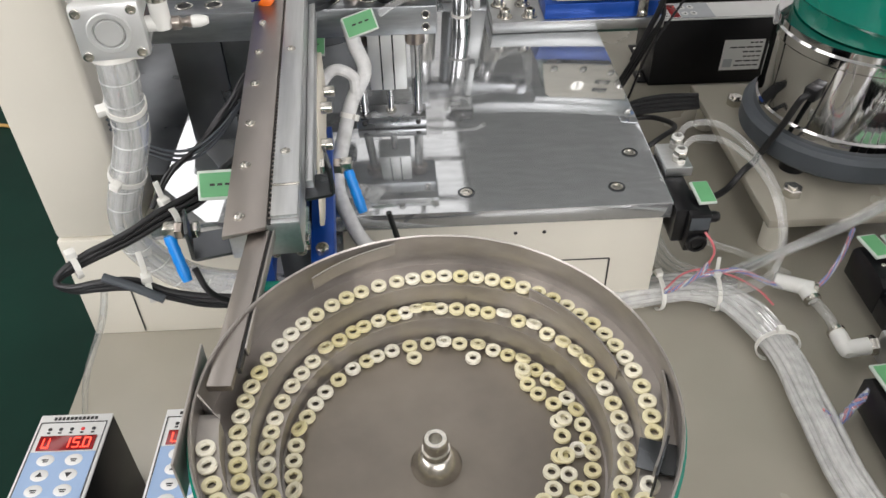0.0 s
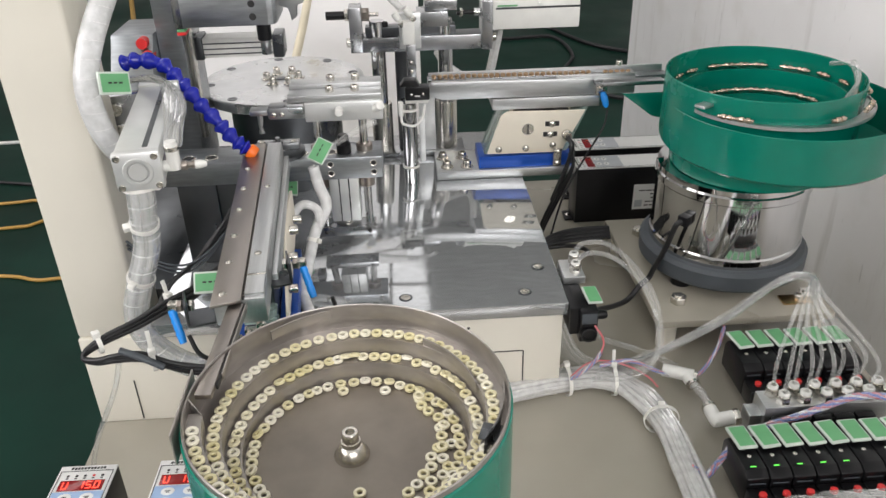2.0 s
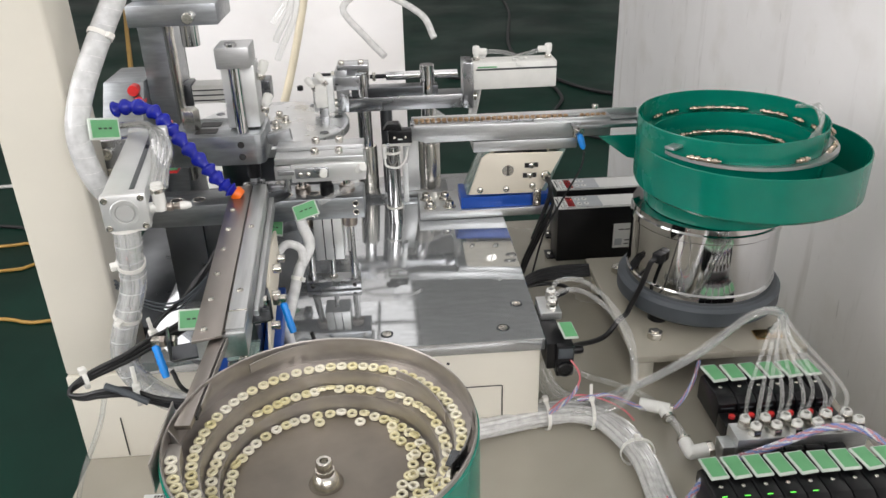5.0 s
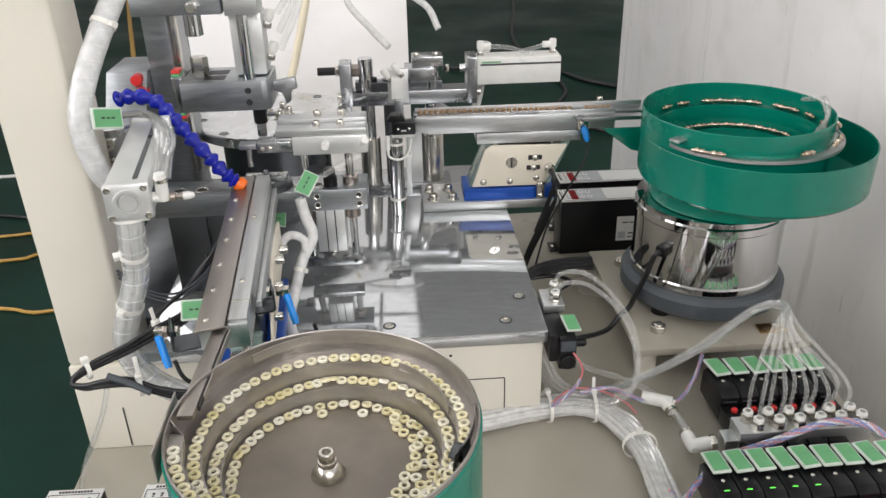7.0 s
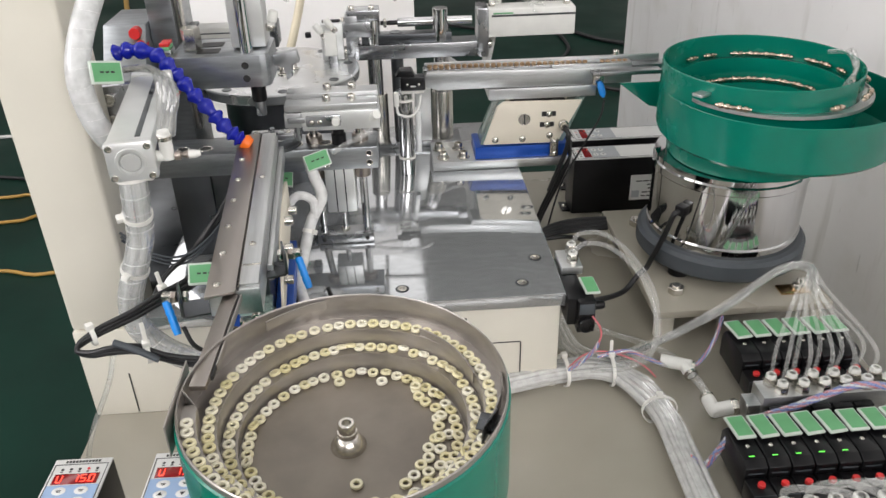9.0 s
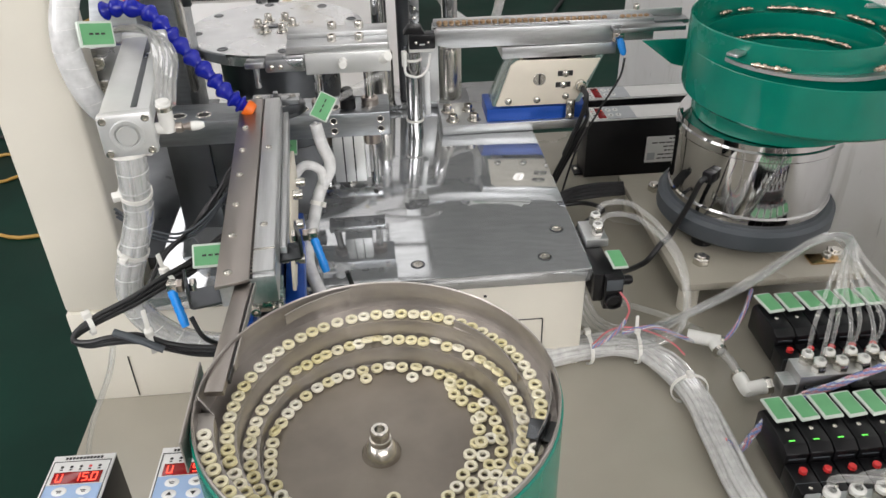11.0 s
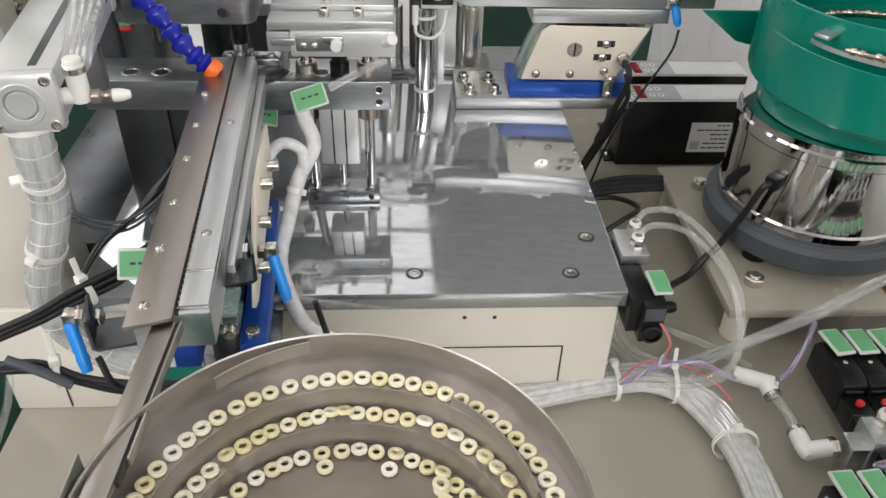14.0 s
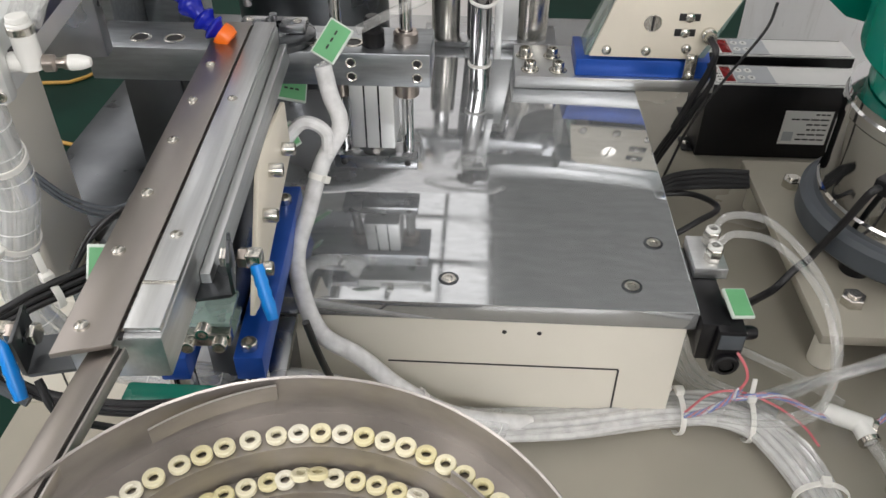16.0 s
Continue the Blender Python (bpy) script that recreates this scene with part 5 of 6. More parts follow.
# ---- valve banks ----
def valve(x, y, z, rz, label, tagtilt, lit):
    e = thing("solenoid_valve", x, y, z, rz, label, "solenoid valve", "valves on the table")
    part("body", box(-0.0098, 0.0098, -0.052, -0.0202, 0.004, 0.024, 0.001), BLACK, e)
    part("coil", prism([(-0.020, 0.004), (0.034, 0.004), (0.034, 0.030), (0.028, 0.038), (-0.012, 0.038), (-0.020, 0.034)], -0.0098, 0.0098, 0.001, None, pose(0, 0, 0, 0, 0, 90)), BLACK, e)
    part("manual_knob", lathe([(0, 0.0242), (0.0034, 0.0242), (0.0034, 0.0268), (0.0028, 0.0276), (0, 0.0276)], 14, None, pose(0.001, -0.030, 0)), REDP, e)
    part("coil_screw", pan_screw(0.0022, None, pose(0, 0.003, 0.0381)), SCREW, e)
    part("body_joint", box(-0.0099, 0.0099, -0.0412, -0.0406, 0.005, 0.0243, 0), RUBBER, e)
    part("end_screw", pan_screw(0.0018, None, pose(0, -0.046, 0.0241)), SCREW, e)
    part("side_rib", box(-0.0070, 0.0070, -0.0208, -0.0202, 0.028, 0.0295, 0.0002), RUBBER, e)
    if lit:
        part("lamp", box(-0.0035, 0.0015, -0.0095, -0.0085, 0.0378, 0.0384, 0), LED, e)
    t = part("name_tag", box(-0.0092, 0.0092, -0.0142, 0.0142, 0, 0.003, 0.0014, seg=3), LIDCLR, e, "pale name tag with a green paper", m=pose(0, 0.022, 0.0415) @ pose(0, 0, 0, -2 + 0.5 * tagtilt, 0.3 * tagtilt, tagtilt))
    part("tag_paper", box(-0.0072, 0.0072, -0.0118, 0.0118, 0.003, 0.0034, 0), LABEL, t)
    return e


def valve_banks():
    rnd = random.Random(3)
    for k in range(10):
        valve(0.3345 + 0.0207 * k, 0.327, 0.006, 0, "black solenoid valve with a green name tag and red knob", rnd.uniform(2, 14), k < 5)
    for k in range(6):
        valve(0.389 + 0.0207 * k, 0.468, 0.008, 0, "black solenoid valve with a green name tag and red knob", rnd.uniform(2, 12), False)
    e = thing("valve_manifold", 0.3786, 0.412, 0.004, 0, "milled aluminium valve manifold with push-in fittings", "manifold")
    part("block", box(-0.003, 0.128, -0.022, 0.004, 0.0, 0.040, 0.0008), ALU, e)
    part("end_plate", box(-0.016, -0.003, -0.020, -0.002, 0.004, 0.030, 0.0008), ALU, e)
    for k in range(6):
        for y in (-0.015, -0.003):
            p = part("port_fitting", hexa(0.0068, 0.0402, 0.0495, None, pose(0.010 + 0.0207 * k + (0.006 if y < -0.01 else 0), y, 0)), SCREW, e)
            part("release_ring", lathe([(0.0028, 0.0496), (0.0050, 0.0496), (0.0050, 0.0520), (0.0042, 0.0532), (0.0028, 0.0532)], 18, None, pose(0.010 + 0.0207 * k + (0.006 if y < -0.01 else 0), y, 0)), WHITE, p)
    for k in range(5):
        part("black_seat", box(0.002 + 0.0207 * k, 0.0205 + 0.0207 * k, -0.030, -0.0222, 0.0, 0.030, 0.001), BLACK, e)
    e = thing("valve_manifold", 0.3345, 0.262, 0.004, 0, "milled aluminium valve manifold with push-in fittings", "manifold")
    part("block", box(-0.012, 0.19, -0.022, 0.008, 0.0, 0.034, 0.0008), ALU, e)
    for k in range(9):
        for y in (-0.015, -0.001):
            p = part("port_fitting", hexa(0.0068, 0.0342, 0.043, None, pose(0.002 + 0.0207 * k, y, 0)), SCREW, e)
            part("release_ring", lathe([(0.0032, 0.043), (0.0062, 0.043), (0.0062, 0.0465), (0.0048, 0.048), (0.0032, 0.048)], 18, None, pose(0.002 + 0.0207 * k, y, 0)), WHITE, p)


valve_banks()


def plate_valve():
    e = thing("side_valve", 0.2155, 0.488, 0.082, 0, "black solenoid valve with metal ports and a green tag", "solenoid valve")
    part("body", box(-0.015, 0.003, -0.020, 0.058, 0.004, 0.035, 0.0012), BLACK, e)
    part("coil", box(-0.006, 0.012, -0.026, 0.008, -0.002, 0.0345, 0.002), BLACK, e)
    part("coil_ring", lathe([(0.0050, 0), (0.0082, 0), (0.0082, 0.003), (0.0072, 0.004), (0.0050, 0.004)], 24, None, pose(0.003, -0.026, 0.008) @ RX), BLACK, e)
    part("coil_cover", box(-0.0045, 0.0105, -0.0268, -0.0262, 0.020, 0.032, 0.0004), RUBBER, e)
    part("cable_gland", lathe([(0, 0), (0.0048, 0), (0.0048, 0.010), (0.0036, 0.013), (0, 0.013)], 16, None, pose(0.012, -0.008, 0.018) @ RY), BLACK, e)
    part("coil_boss", rod(0.0045, 0, 0.003, 24, None, pose(0.003, -0.026, 0.008) @ RX), BLACK, e)
    part("port_block", box(-0.013, 0.009, 0.024, 0.060, 0.0352, 0.044, 0.0008), ALU, e)
    for x, y in ((0.0025, 0.053), (0.0, 0.034)):
        p = part("port_fitting", hexa(0.0060, 0.0442, 0.054, None, pose(x, y, 0)), SCREW, e)
        part("release_ring", lathe([(0.0030, 0.054), (0.0048, 0.054), (0.0048, 0.0555), (0.0040, 0.0565), (0.0030, 0.0565)], 18, None, pose(x, y, 0)), WHITE, p)
    t = part("name_tag", box(-0.0080, 0.0080, -0.0112, 0.0112, 0, 0.003, 0.0012), LIDCLR, e, "pale name tag with a green paper", m=pose(0.0090, -0.004, 0.038) @ pose(0, 0, 0, 16, 8, 12))
    part("tag_paper", box(-0.0066, 0.0066, -0.0098, 0.0098, 0.003, 0.0034, 0), LABEL, t)


plate_valve()


# ---- hoses and cables ----
def wire_loom(pts, r, label):
    """Red, blue and white wires twisted in a thin clear wrap."""
    e = thing("wire_loom", *pts[0], 0, label, "cable")
    o = Vector(pts[0])
    L = spline([Vector(p) - o for p in pts], 8)
    for k, (c, n) in enumerate(((BLUEWIRE, "blue_wire"), (PINK, "red_wire"), (WHITE, "white_wire"), (BLUEWIRE, "blue_wire"), (PINK, "red_wire"))):
        q = [p + Vector((0.5 * r * math.cos(1.26 * k + 0.55 * i), 0.5 * r * math.sin(1.26 * k + 0.55 * i) * 0.7, 0.5 * r * math.sin(1.26 * k + 0.55 * i))) for i, p in enumerate(L)]
        part(n, sweep(q, r * 0.34, 6, 2), c, e)
    part("wrap", sweep(L, r, 10, 1), LOOMWRAP, e)
    for i in range(2, len(L) - 1, 3):
        part("wrap_turn", lathe([(r, -0.0004), (r * 1.06, -0.0003), (r * 1.06, 0.0003), (r, 0.0004)], 12, None, along(L[i], L[i + 1]) @ pose(0, 0, 0, 20)), PURPLE, e)
    return e


def hose(pts, r, material, label, name="air_hose", category="hose"):
    return tagged(part(name, sweep(pts, r, 10, 8), material), label, category)


def bundle():
    rnd = random.Random(11)
    for k in range(24):
        a, q = rnd.uniform(0, 6.28), 0.0125 * math.sqrt(rnd.random())
        dx, dz = q * math.cos(a), 0.0145 + q * math.sin(a)
        j = lambda s=0.0015: rnd.uniform(-s, s)
        hose([(0.06, 0.462 + dx, dz), (0.13, 0.470 + dx + j(), dz), (0.20, 0.486 + dx + j(), dz + j()), (0.245, 0.484 + dx + j(), dz), (0.274 + dx + j(), 0.455 + dx * 0.5, dz), (0.288 + dx + j(), 0.405, dz + j()), (0.288 + dx + j(), 0.35, dz), (0.290 + dx, 0.28, dz), (0.31 + dx, 0.20, dz)], 0.0026, BUNDLE, "clear plastic air hose in a tied bundle")


bundle()


def fan():
    rnd = random.Random(5)
    for k in range(10):
        x = 0.3886 + 0.0207 * (k // 2) + (0.006 if k % 2 else 0)
        y = 0.409 if k % 2 == 0 else 0.397
        j = lambda s=0.003: rnd.uniform(-s, s)
        hose([(x, y, 0.058), (x + 0.004, y + 0.008, 0.085), (0.43 + 0.35 * (x - 0.42) + j(), 0.448 + j(), 0.118 + j(0.006)), (0.444 + j(), 0.478 + j(), 0.130 + j()), (0.425 + j(), 0.500 + j(), 0.115 + j()), (0.378 + j(), 0.512 + j(), 0.062 + j()), (0.325 + j(), 0.512 + j(), 0.030 + j()), (0.275 + j(), 0.498 + j(0.004), 0.018 + j(0.005)), (0.240, 0.486 + j(0.004), 0.016 + j(0.005))], 0.0020, HOSE, "clear plastic air hose rising from the valve manifold")


fan()
hose([(0.218, 0.541, 0.136), (0.228, 0.545, 0.146), (0.252, 0.536, 0.148), (0.278, 0.514, 0.130), (0.294, 0.486, 0.102), (0.292, 0.462, 0.062), (0.270, 0.466, 0.035), (0.235, 0.476, 0.026)], 0.0026, HOSE, "clear air hose looped from the side valve")
hose([(0.2155, 0.522, 0.136), (0.228, 0.527, 0.144), (0.253, 0.518, 0.143), (0.280, 0.495, 0.122), (0.291, 0.472, 0.09), (0.286, 0.456, 0.052), (0.262, 0.464, 0.030), (0.23, 0.472, 0.024)], 0.0026, HOSE, "clear air hose looped from the side valve")
hose([(0.228, 0.60, 0.03), (0.26, 0.565, 0.010), (0.30, 0.530, 0.012), (0.33, 0.50, 0.012)], 0.0035, HOSE, "clear air hose lying on the table")
for k in range(4):
    hose([(0.205 + 0.004 * k, 0.56, 0.02 + 0.004 * k), (0.215 + 0.004 * k, 0.52, 0.012 + 0.003 * k), (0.24 + 0.004 * k, 0.495, 0.012 + 0.004 * k), (0.275, 0.482, 0.02)], 0.003, HOSE, "clear air hose lying beside the base box")


def main_feed():
    e = thing("feed_tee", 0.324, 0.482, 0.012, 0, "white push-in tee and elbow feeding the manifold", "air fitting")
    part("tee", rod(0.0068, -0.016, 0.016, 18, None, pose(0, 0, 0.006, 0, 90, -25)), WHITE, e)
    part("ring", rod(0.0062, 0.016, 0.02, 18, None, pose(0, 0, 0.006, 0, 90, -25)), SCREW, e)
    part("branch", rod(0.0068, 0, 0.014, 18, None, pose(0.008, -0.004, 0.006) @ pose(0, 0, 0, 100, 0, 12)), WHITE, e)
    part("feed_pipe", sweep([(0.010, -0.018, 0.006), (0.014, -0.04, 0.006), (0.012, -0.062, 0.008)], 0.0045, 14), HOSE, e)
    part("elbow", lathe([(0, 0), (0.0062, 0), (0.0068, 0.003), (0.0068, 0.016), (0.0060, 0.0215), (0.0035, 0.0245), (0, 0.025)], 18, None, pose(0.012, -0.060, 0.008) @ pose(0, 0, 0, 90)), WHITE, e)
    part("elbow_ring", lathe([(0.0048, -0.002), (0.0074, -0.002), (0.0074, 0.0012), (0.0048, 0.0012)], 20, None, pose(0.012, -0.060, 0.008) @ RX), SCREW, e)
    part("branch_ring", lathe([(0.0048, 0.012), (0.0074, 0.012), (0.0074, 0.0155), (0.0048, 0.0155)], 20, None, pose(0.008, -0.004, 0.006) @ pose(0, 0, 0, 100, 0, 12)), SCREW, e)
    part("elbow_nut", hexa(0.0082, 0.017, 0.023, None, pose(0.012, -0.078, 0.008) @ pose(0, 0, 0, 0, 80)), SCREW, e)
    part("elbow_arm", rod(0.007, 0, 0.018, 18, None, pose(0.012, -0.078, 0.008) @ pose(0, 0, 0, 0, 80)), WHITE, e)


main_feed()


def tie(x, y, z, r, turn, tail, label="white nylon cable tie round the hoses"):
    e = thing("cable_tie", x, y, z, turn, label, "cable tie")
    part("band", lathe([(r, -0.0018), (r + 0.0011, -0.0018), (r + 0.0011, 0.0018), (r, 0.0018), (r, -0.0018)], 28, None, RY), TIE, e)
    part("head", box(-0.003, 0.003, -0.003, 0.003, 0, 0.005, 0.0006, None, pose(0, 0.002, r)), TIE, e)
    if tail:
        part("tail", box(-0.0017, 0.0017, -0.0005, 0.0005, 0, tail, 0.0002, None, pose(0, 0.003, r + 0.004, -12)), TIE, e)


tie(0.254, 0.481, 0.0155, 0.0165, 0, 0.014)
tie(0.205, 0.485, 0.0155, 0.0165, 8, 0)
tie(0.286, 0.415, 0.0155, 0.0165, 85, 0)

# ribbed wrapped hoses at the post
def wrapped(pts, r, label, skin=None, pitch=0.0125, ties=()):
    e = thing("wrapped_hose", *pts[0], 0, label, "hose")
    o = Vector(pts[0])
    P = [Vector(p) - o for p in pts]
    part("wrap", sweep(P, r, 16, 14), skin or WRAP, e)
    for k in range(5):
        a = 1.257 * k + 0.4
        q = Vector((0.56 * r * math.cos(a), 0.56 * r * math.sin(a), 0.2 * r * math.sin(a)))
        part("inner_line", sweep([p + q for p in P], r * 0.25, 8, 8), MILKY if k % 2 else BUNDLE, e)
    L = spline(P, 40)
    run, last = 0.0, 0.0
    for a, b in zip(L, L[1:]):
        run += (b - a).length
        if run - last > pitch:
            last = run
            part("wrap_turn", lathe([(r * 1.002, -0.0004), (r * 1.025, -0.0002), (r * 1.025, 0.0002), (r * 1.002, 0.0004)], 20, None, along(a, b) @ pose(0, 0, 0, 16)), WHITEWRAP, e)
    for u in ties:
        k = int(u * (len(L) - 2))
        t = part("tie_band", lathe([(r * 1.03, -0.002), (r * 1.10, -0.002), (r * 1.10, 0.002), (r * 1.03, 0.002)], 24, None, along(L[k], L[k + 1])), TIE, e)
        part("tie_head", box(r * 0.9, r * 1.5, -0.003, 0.003, -0.0025, 0.0025, 0.0006, None, along(L[k], L[k + 1])), TIE, t)
    return e


wrapped([(-0.148, 0.545, 0.51), (-0.160, 0.532, 0.483), (-0.172, 0.52, 0.457), (-0.187, 0.50, 0.424), (-0.198, 0.475, 0.392), (-0.204, 0.462, 0.363), (-0.203, 0.462, 0.332), (-0.198, 0.470, 0.306), (-0.190, 0.485, 0.286)], 0.0098, "milky spiral-wrapped hose hanging beside the post", MILKYWRAP, 0.014, (0.35,))
wrapped([(-0.156, 0.39, 0.306), (-0.157, 0.392, 0.294), (-0.162, 0.40, 0.270), (-0.168, 0.41, 0.241), (-0.182, 0.415, 0.205), (-0.193, 0.42, 0.175), (-0.193, 0.42, 0.153), (-0.183, 0.42, 0.133), (-0.165, 0.42, 0.116), (-0.145, 0.42, 0.108), (-0.10, 0.42, 0.10), (-0.04, 0.44, 0.075), (0.02, 0.45, 0.04), (0.08, 0.462, 0.018)], 0.0107, "clear spiral-wrapped hose running down from the cylinder", None, 0.0185, (0.02, 0.165, 0.30))
wrapped([(-0.046, 0.572, 0.235), (-0.042, 0.568, 0.216), (-0.036, 0.562, 0.196), (-0.048, 0.55, 0.174), (-0.057, 0.53, 0.146), (-0.061, 0.505, 0.131), (-0.053, 0.478, 0.12), (-0.039, 0.46, 0.103), (-0.015, 0.455, 0.089), (0.014, 0.45, 0.064), (0.05, 0.455, 0.035), (0.10, 0.465, 0.018)], 0.0058, "white wrapped hose from the gripper over the plate's edge", WHITEWRAP, 0.012, (0.30, 0.85))
hose([(-0.075, 0.552, 0.185), (-0.060, 0.558, 0.200), (-0.045, 0.556, 0.195), (-0.044, 0.552, 0.178)], 0.0045, WHITEWRAP, "short wrapped hose branch", "wrapped_hose")
rc = random.Random(2)
for k in range(3):
    d = 0.0042 * k
    j = lambda s=0.0012: rc.uniform(-s, s)
    cable("black_cable", [(-0.112, 0.415, 0.217 - d), (-0.126, 0.400 + j(), 0.212 - d), (-0.136, 0.390 + j(), 0.209 - d), (-0.155, 0.380 + j(), 0.205 - d), (-0.173, 0.370 + j(), 0.198 - d * 0.8), (-0.199, 0.360 + j(), 0.189 - d * 0.6), (-0.214 - d * 0.2, 0.356, 0.180 - d * 0.5), (-0.216, 0.353, 0.174 - d * 0.2), (-0.205, 0.350, 0.174 - d * 0.4), (-0.190, 0.348 + j(), 0.178 - d * 0.5), (-0.169, 0.348 + j(), 0.179 - d * 0.7), (-0.148, 0.345 + j(), 0.172 - d * 0.8), (-0.127, 0.345 + j(), 0.166 - d * 0.8), (-0.100, 0.347, 0.163 - d * 0.8), (-0.070, 0.355, 0.160 - d)], 0.0020, CABLE, "black sensor cable tied in a loop by the post")
cable("splice_sleeve", [(-0.183, 0.343, 0.187), (-0.168, 0.341, 0.181), (-0.150, 0.338, 0.172)], 0.0028, RUBBER, "grey splice sleeve on the looped cable", "cable")
for k in range(5):
    j = lambda s=0.0025: rc.uniform(-s, s)
    cable("black_cable", [(-0.196 + j(), 0.470, 0.140), (-0.179 + j(), 0.48, 0.163 + j()), (-0.160 + j(), 0.49 + j(), 0.176 + j()), (-0.139 + j(), 0.50, 0.197 + j()), (-0.115 + j(), 0.51, 0.224 + j()), (-0.09, 0.52, 0.243 + j(0.001))], 0.0015, CABLE, "thin black cable rising behind the rail")
for k in range(3):
    cable("grey_cable", [(-0.215, 0.49, 0.205 - 0.004 * k), (-0.19, 0.485, 0.186 - 0.004 * k), (-0.165, 0.487, 0.178 - 0.004 * k), (-0.142, 0.495, 0.188 - 0.003 * k), (-0.118, 0.51, 0.210)], 0.0011, RUBBER, "thin grey cable sagging behind the rail")
tie(-0.150, 0.384, 0.199, 0.0068, 50, 0.012)
tie(-0.204, 0.358, 0.183, 0.0062, 35, 0)
tie(-0.160, 0.346, 0.172, 0.0062, 20, 0.016)
cable("black_cable", [(-0.116, 0.308, 0.222), (-0.108, 0.302, 0.208), (-0.09, 0.31, 0.19), (-0.07, 0.325, 0.16), (-0.05, 0.35, 0.13)], 0.0017, CABLE, "thin black sensor cable")
cable("black_cable", [(-0.015, 0.345, 0.224), (-0.010, 0.345, 0.20), (-0.004, 0.36, 0.15), (-0.004, 0.39, 0.09), (-0.02, 0.42, 0.03)], 0.0017, CABLE, "thin black sensor cable")
cable("clear_tube", [(-0.190, 0.352, 0.168), (-0.200, 0.352, 0.14), (-0.228, 0.360, 0.085), (-0.246, 0.37, 0.04), (-0.258, 0.375, 0.004)], 0.0022, HOSE, "thin clear tube hanging over the table's edge", "hose")
# cables by the pin feeder and the green drum
cable("black_cable", [(0.302, 0.762, 0.212), (0.297, 0.758, 0.19), (0.276, 0.757, 0.15), (0.252, 0.757, 0.10), (0.238, 0.765, 0.03)], 0.0013, CABLE, "thin black sensor cable")
for k in range(3):
    cable("black_cable", [(0.258, 0.765, 0.165 - 0.01 * k), (0.262, 0.758, 0.14), (0.245 + 0.003 * k, 0.765, 0.10), (0.228 + 0.003 * k, 0.775, 0.05), (0.226, 0.79, 0.008)], 0.0022, CABLE, "black cable hanging from the pin feeder")
for k in range(4):
    cable("black_cable", [(0.21, 0.70 + 0.004 * k, 0.05), (0.24, 0.735 + 0.004 * k, 0.04 + 0.002 * k), (0.275, 0.742 + 0.004 * k, 0.04 + 0.003 * k), (0.315, 0.745 + 0.003 * k, 0.04 + 0.003 * k)], 0.003, CABLE, "black cables bundled beside the base box")
cable("black_cable", [(0.215, 0.66, 0.03), (0.25, 0.67, 0.05), (0.275, 0.70, 0.045), (0.26, 0.735, 0.035), (0.22, 0.74, 0.03)], 0.0028, CABLE, "black cable looped beside the base box")
cable("black_cable", [(0.3555, 0.604, 0.135), (0.347, 0.602, 0.130), (0.343, 0.612, 0.098), (0.334, 0.618, 0.066), (0.329, 0.619, 0.052), (0.318, 0.612, 0.048), (0.301, 0.600, 0.036), (0.279, 0.579, 0.042), (0.25, 0.54, 0.065), (0.230, 0.498, 0.09)], 0.0032, CABLE, "black power cable running to the polished drum")
wire_loom([(0.232, 0.458, 0.070), (0.226, 0.458, 0.058), (0.215, 0.462, 0.042), (0.206, 0.468, 0.030)], 0.0022, "red and blue wires in clear violet spiral wrap")
cable("red_wire", [(0.224, 0.4615, 0.100), (0.230, 0.457, 0.092), (0.233, 0.456, 0.082), (0.232, 0.458, 0.070)], 0.0010, PINK, "red wire leaving the side valve")
cable("red_wire", [(0.206, 0.470, 0.031), (0.225, 0.484, 0.035), (0.245, 0.487, 0.036), (0.268, 0.478, 0.034), (0.284, 0.462, 0.032), (0.290, 0.446, 0.031)], 0.0009, PINK, "red wire lying on the hose bundle")
wire_loom([(0.240, 0.482, 0.034), (0.272, 0.484, 0.036), (0.31, 0.482, 0.018), (0.345, 0.482, 0.014), (0.37, 0.50, 0.03), (0.382, 0.515, 0.05)], 0.0024, "red and blue wires in clear violet spiral wrap")
wire_loom([(0.292, 0.345, 0.02), (0.305, 0.342, 0.012), (0.318, 0.350, 0.018), (0.328, 0.352, 0.035)], 0.0034, "red and blue wires in clear violet spiral wrap")
wire_loom([(0.372, 0.377, 0.034), (0.40, 0.380, 0.040), (0.43, 0.384, 0.048), (0.46, 0.386, 0.056), (0.49, 0.380, 0.056), (0.51, 0.366, 0.048)], 0.0038, "red and blue wires in clear violet spiral wrap across the valves")
rl = random.Random(21)
for k in range(7):
    x = 0.3365 + 0.0207 * k
    hose([(x, 0.261, 0.048), (x - 0.004, 0.259, 0.066), (x + 0.012, 0.248, 0.080 + rl.uniform(-0.004, 0.004)), (x + 0.040, 0.238, 0.076), (x + 0.058, 0.225, 0.05), (x + 0.055, 0.20, 0.02)], 0.0031, HOSE, "clear air hose looped over the front manifold")
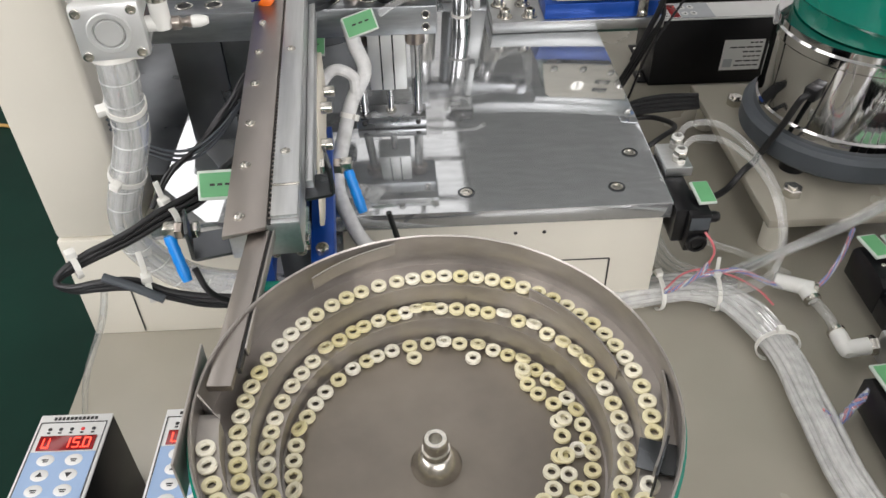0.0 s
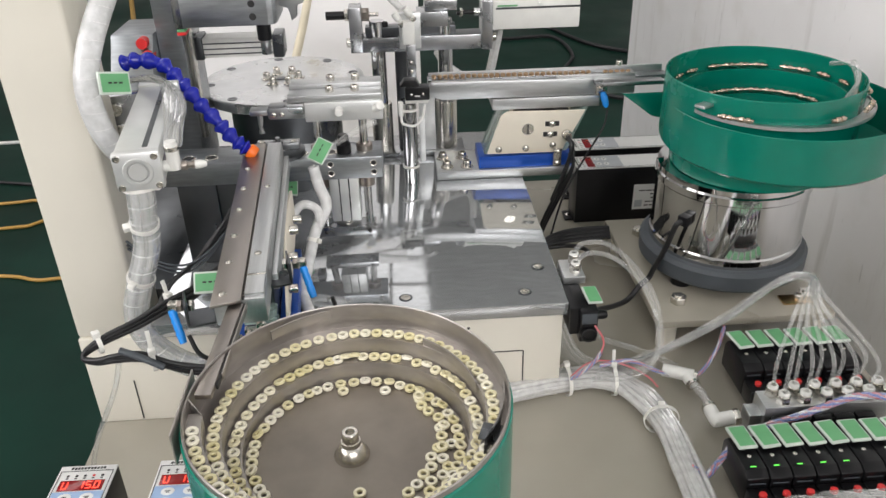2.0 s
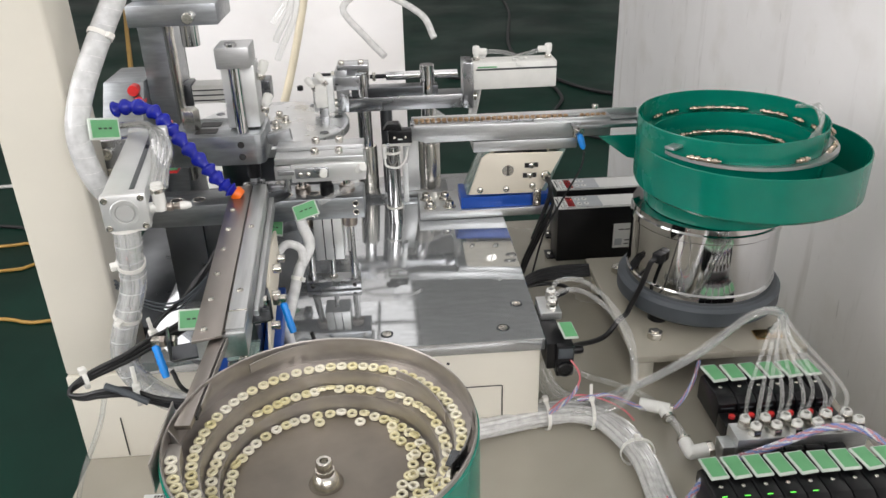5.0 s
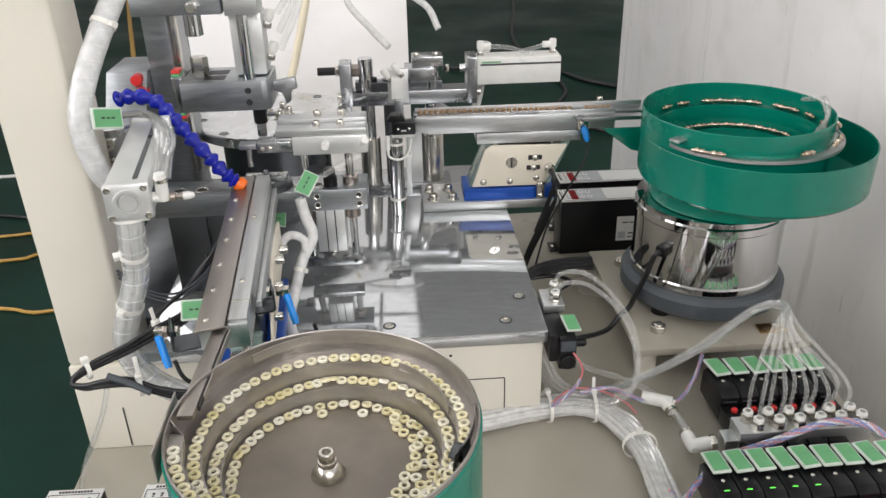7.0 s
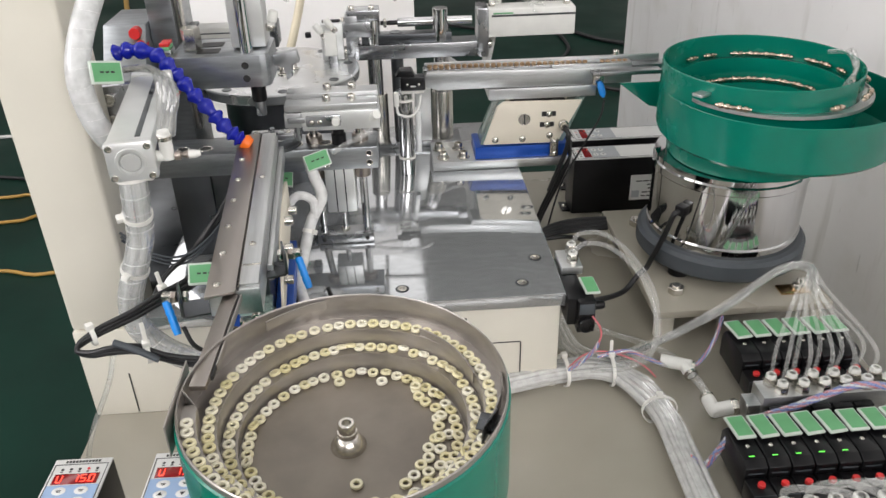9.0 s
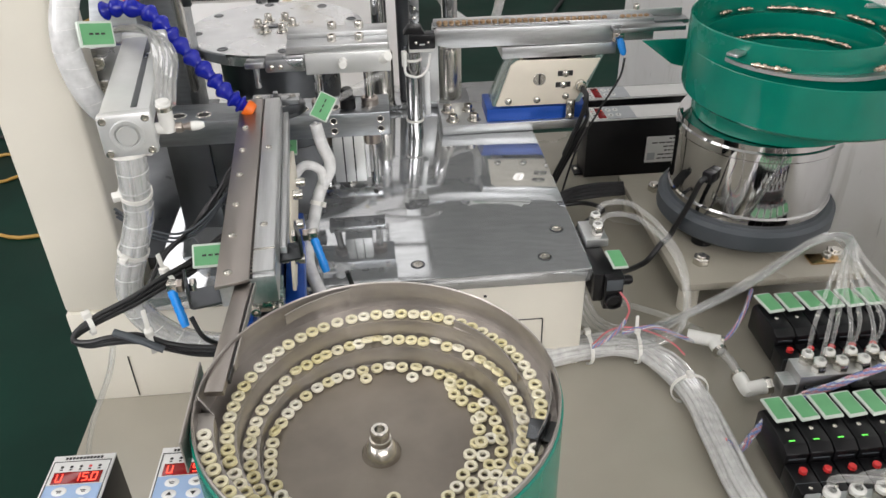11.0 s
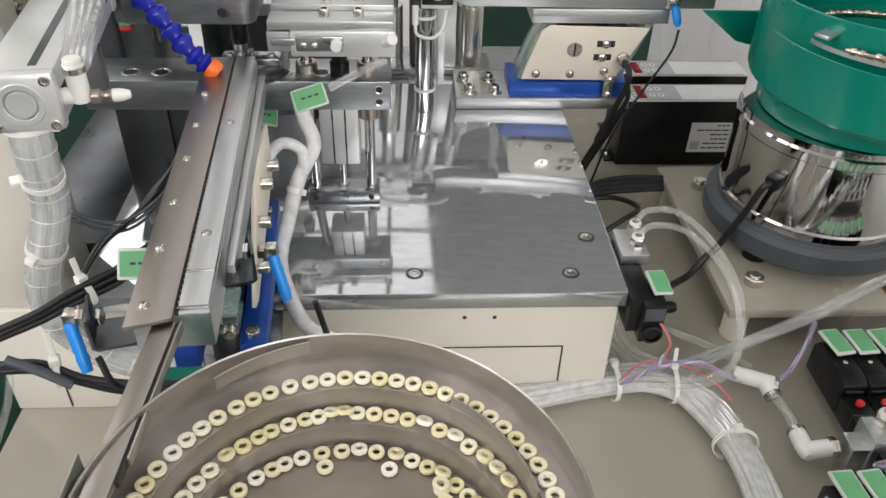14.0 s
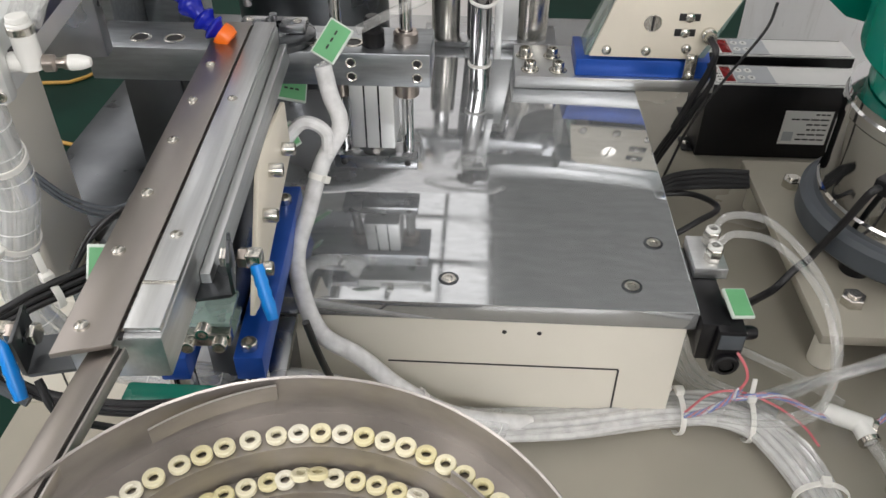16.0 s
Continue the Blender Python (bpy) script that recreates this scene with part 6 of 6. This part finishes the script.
# hoses high behind
hose([(0.118, 0.855, 0.345), (0.10, 0.87, 0.375), (0.04, 0.90, 0.40), (0.0, 0.90, 0.38), (0.03, 0.87, 0.345), (0.052, 0.85, 0.325)], 0.0045, MILKY, "milky air hose above the pick arm")
hose([(0.186, 0.90, 0.315), (0.18, 0.91, 0.26), (0.165, 0.93, 0.20), (0.12, 0.93, 0.22), (0.10, 0.92, 0.25)], 0.0065, MILKY, "milky wrapped hose under the slide cylinder")
hose([(-0.03, 1.232, 0.62), (-0.06, 1.15, 0.42), (-0.09, 1.05, 0.28), (-0.12, 0.96, 0.18), (-0.13, 0.93, 0.127)], 0.0062, mat("ivory_hose", (0.62, 0.56, 0.42), 0.45), "ivory hose hanging before the white board")
for k in range(3):
    hose([(-0.066, 0.70, 0.40 - 0.02 * k), (-0.050 + 0.006 * k, 0.70, 0.43), (-0.080, 0.72, 0.47 + 0.02 * k), (-0.120, 0.735, 0.53), (-0.156, 0.74, 0.56)], 0.0035, HOSE, "clear air hose at the press head")
for k in range(4):
    hose([(-0.122 - 0.003 * k, 0.395, 0.334), (-0.124 - 0.003 * k, 0.415, 0.342), (-0.130 - 0.004 * k, 0.455, 0.346 + 0.002 * k), (-0.150 - 0.003 * k, 0.50, 0.347 + 0.002 * k), (-0.180 - 0.003 * k, 0.535, 0.343), (-0.215, 0.555, 0.335)], 0.003, HOSE, "clear air hose from the cylinder's tee")


def loose_tag(x, y, z, m, label):
    e = new("name_tag")
    e.matrix_world = pose(x, y, z) @ m
    tagged(e, label, "tag")
    part("tag_body", box(-0.0135, 0.0135, -0.009, 0.009, 0, 0.003, 0.001), LIDCLR, e)
    part("tag_paper", box(-0.0118, 0.0118, -0.0072, 0.0072, 0.003, 0.0034, 0), LABEL, e)
    for k in range(3):
        part("print_bar", box(-0.006 + 0.0045 * k, -0.003 + 0.0045 * k, -0.0006, 0.0008, 0.0034, 0.0036, 0), INKSHADE, e)


loose_tag(-0.116, 0.388, 0.217, pose(0, 0, 0, 50, 0, 2), "pale name tag with green paper beside the rail")
loose_tag(-0.181, 0.456, 0.364, pose(0, 0, 0, 72, 14, 48), "pale name tag with green paper on the wrapped hose")
loose_tag(-0.079, 0.568, 0.180, pose(0, 0, 0, 62, 0, 60), "pale name tag with green paper on the side plate")
loose_tag(-0.084, 0.625, 0.190, pose(0, 0, 0, 62, 25, 35), "pale name tag with green paper on a hose")


# ---- what moves ----
CYCLE = 4.40
LIFT, SHIFT = 0.02, 0.040


def repeat(steps, last):
    """Rows of one cycle, carried on to the clip's start and end."""
    rows = []
    for n in range(-1, 5):
        rows += [(t + n * CYCLE, *v) for t, *v in steps]
    inside = [r for r in rows if 0.05 < r[0] < last - 0.05]
    before = [r for r in rows if r[0] <= 0.05][-1]
    return [(0.0, *before[1:])] + inside + [(last, *inside[-1][1:])]


def motions():
    walk(gripper, [(t, pose(-0.02, 0.585, 0.12 + dz)) for t, dz in repeat([(1.64, 0), (1.78, LIFT), (3.09, LIFT), (3.21, 0)], 16.0)])
    walk(gripper_jaw, [(t, pose(dx, 0, 0)) for t, dx in repeat([(1.15, SHIFT), (1.36, 0), (3.38, 0), (3.68, SHIFT)], 16.0)])
    walk(gripper_tag, [(t, TAG_AT @ pose(0, 0, 0, 0, 0, turn)) for t, turn in repeat([(1.62, 18), (1.80, 60), (3.09, 62), (3.21, 18)], 16.0)])
    lifted = repeat([(2.15, 0.266, 0), (2.42, 0.242, 0), (3.25, 0.241, 0), (3.60, 0.262, 0), (3.72, 0.264, 0), (3.98, 0.264, -0.095), (4.25, 0.265, -0.095), (4.45, 0.243, -0.095), (4.95, 0.243, -0.095), (5.20, 0.265, -0.095), (5.45, 0.266, -0.095), (5.85, 0.266, 0)], 16.0)
    walk(arm, [(t, pose(0.062, 0.88, z)) for t, z, dx in lifted])
    walk(carriage, [(t, pose(0.062 + dx, 0.88, z)) for t, z, dx in lifted])
    walk(press, [(t, pose(-0.137, y, z)) for t, y, z in repeat([(2.10, 0.68, 0.356), (2.30, 0.68, 0.344), (2.50, 0.68, 0.318), (2.70, 0.68, 0.295), (3.10, 0.68, 0.288), (3.33, 0.68, 0.291), (3.50, 0.68, 0.300), (3.70, 0.68, 0.336), (3.90, 0.68, 0.360), (4.10, 0.662, 0.352), (4.30, 0.635, 0.340), (4.50, 0.625, 0.316), (4.80, 0.625, 0.274), (5.15, 0.625, 0.272), (5.45, 0.625, 0.330), (5.90, 0.68, 0.355)], 16.0)])
    for s, pin in zip(bowl_pin_slots(), pins_moving):
        if s < 1.0:
            walk(pin, [(t, pin_place(s - 0.0075 * t)) for t in (0.0, 2.0, 4.0, 6.0, 8.0, 10.0, 12.0, 14.0, 16.0)])


motions()
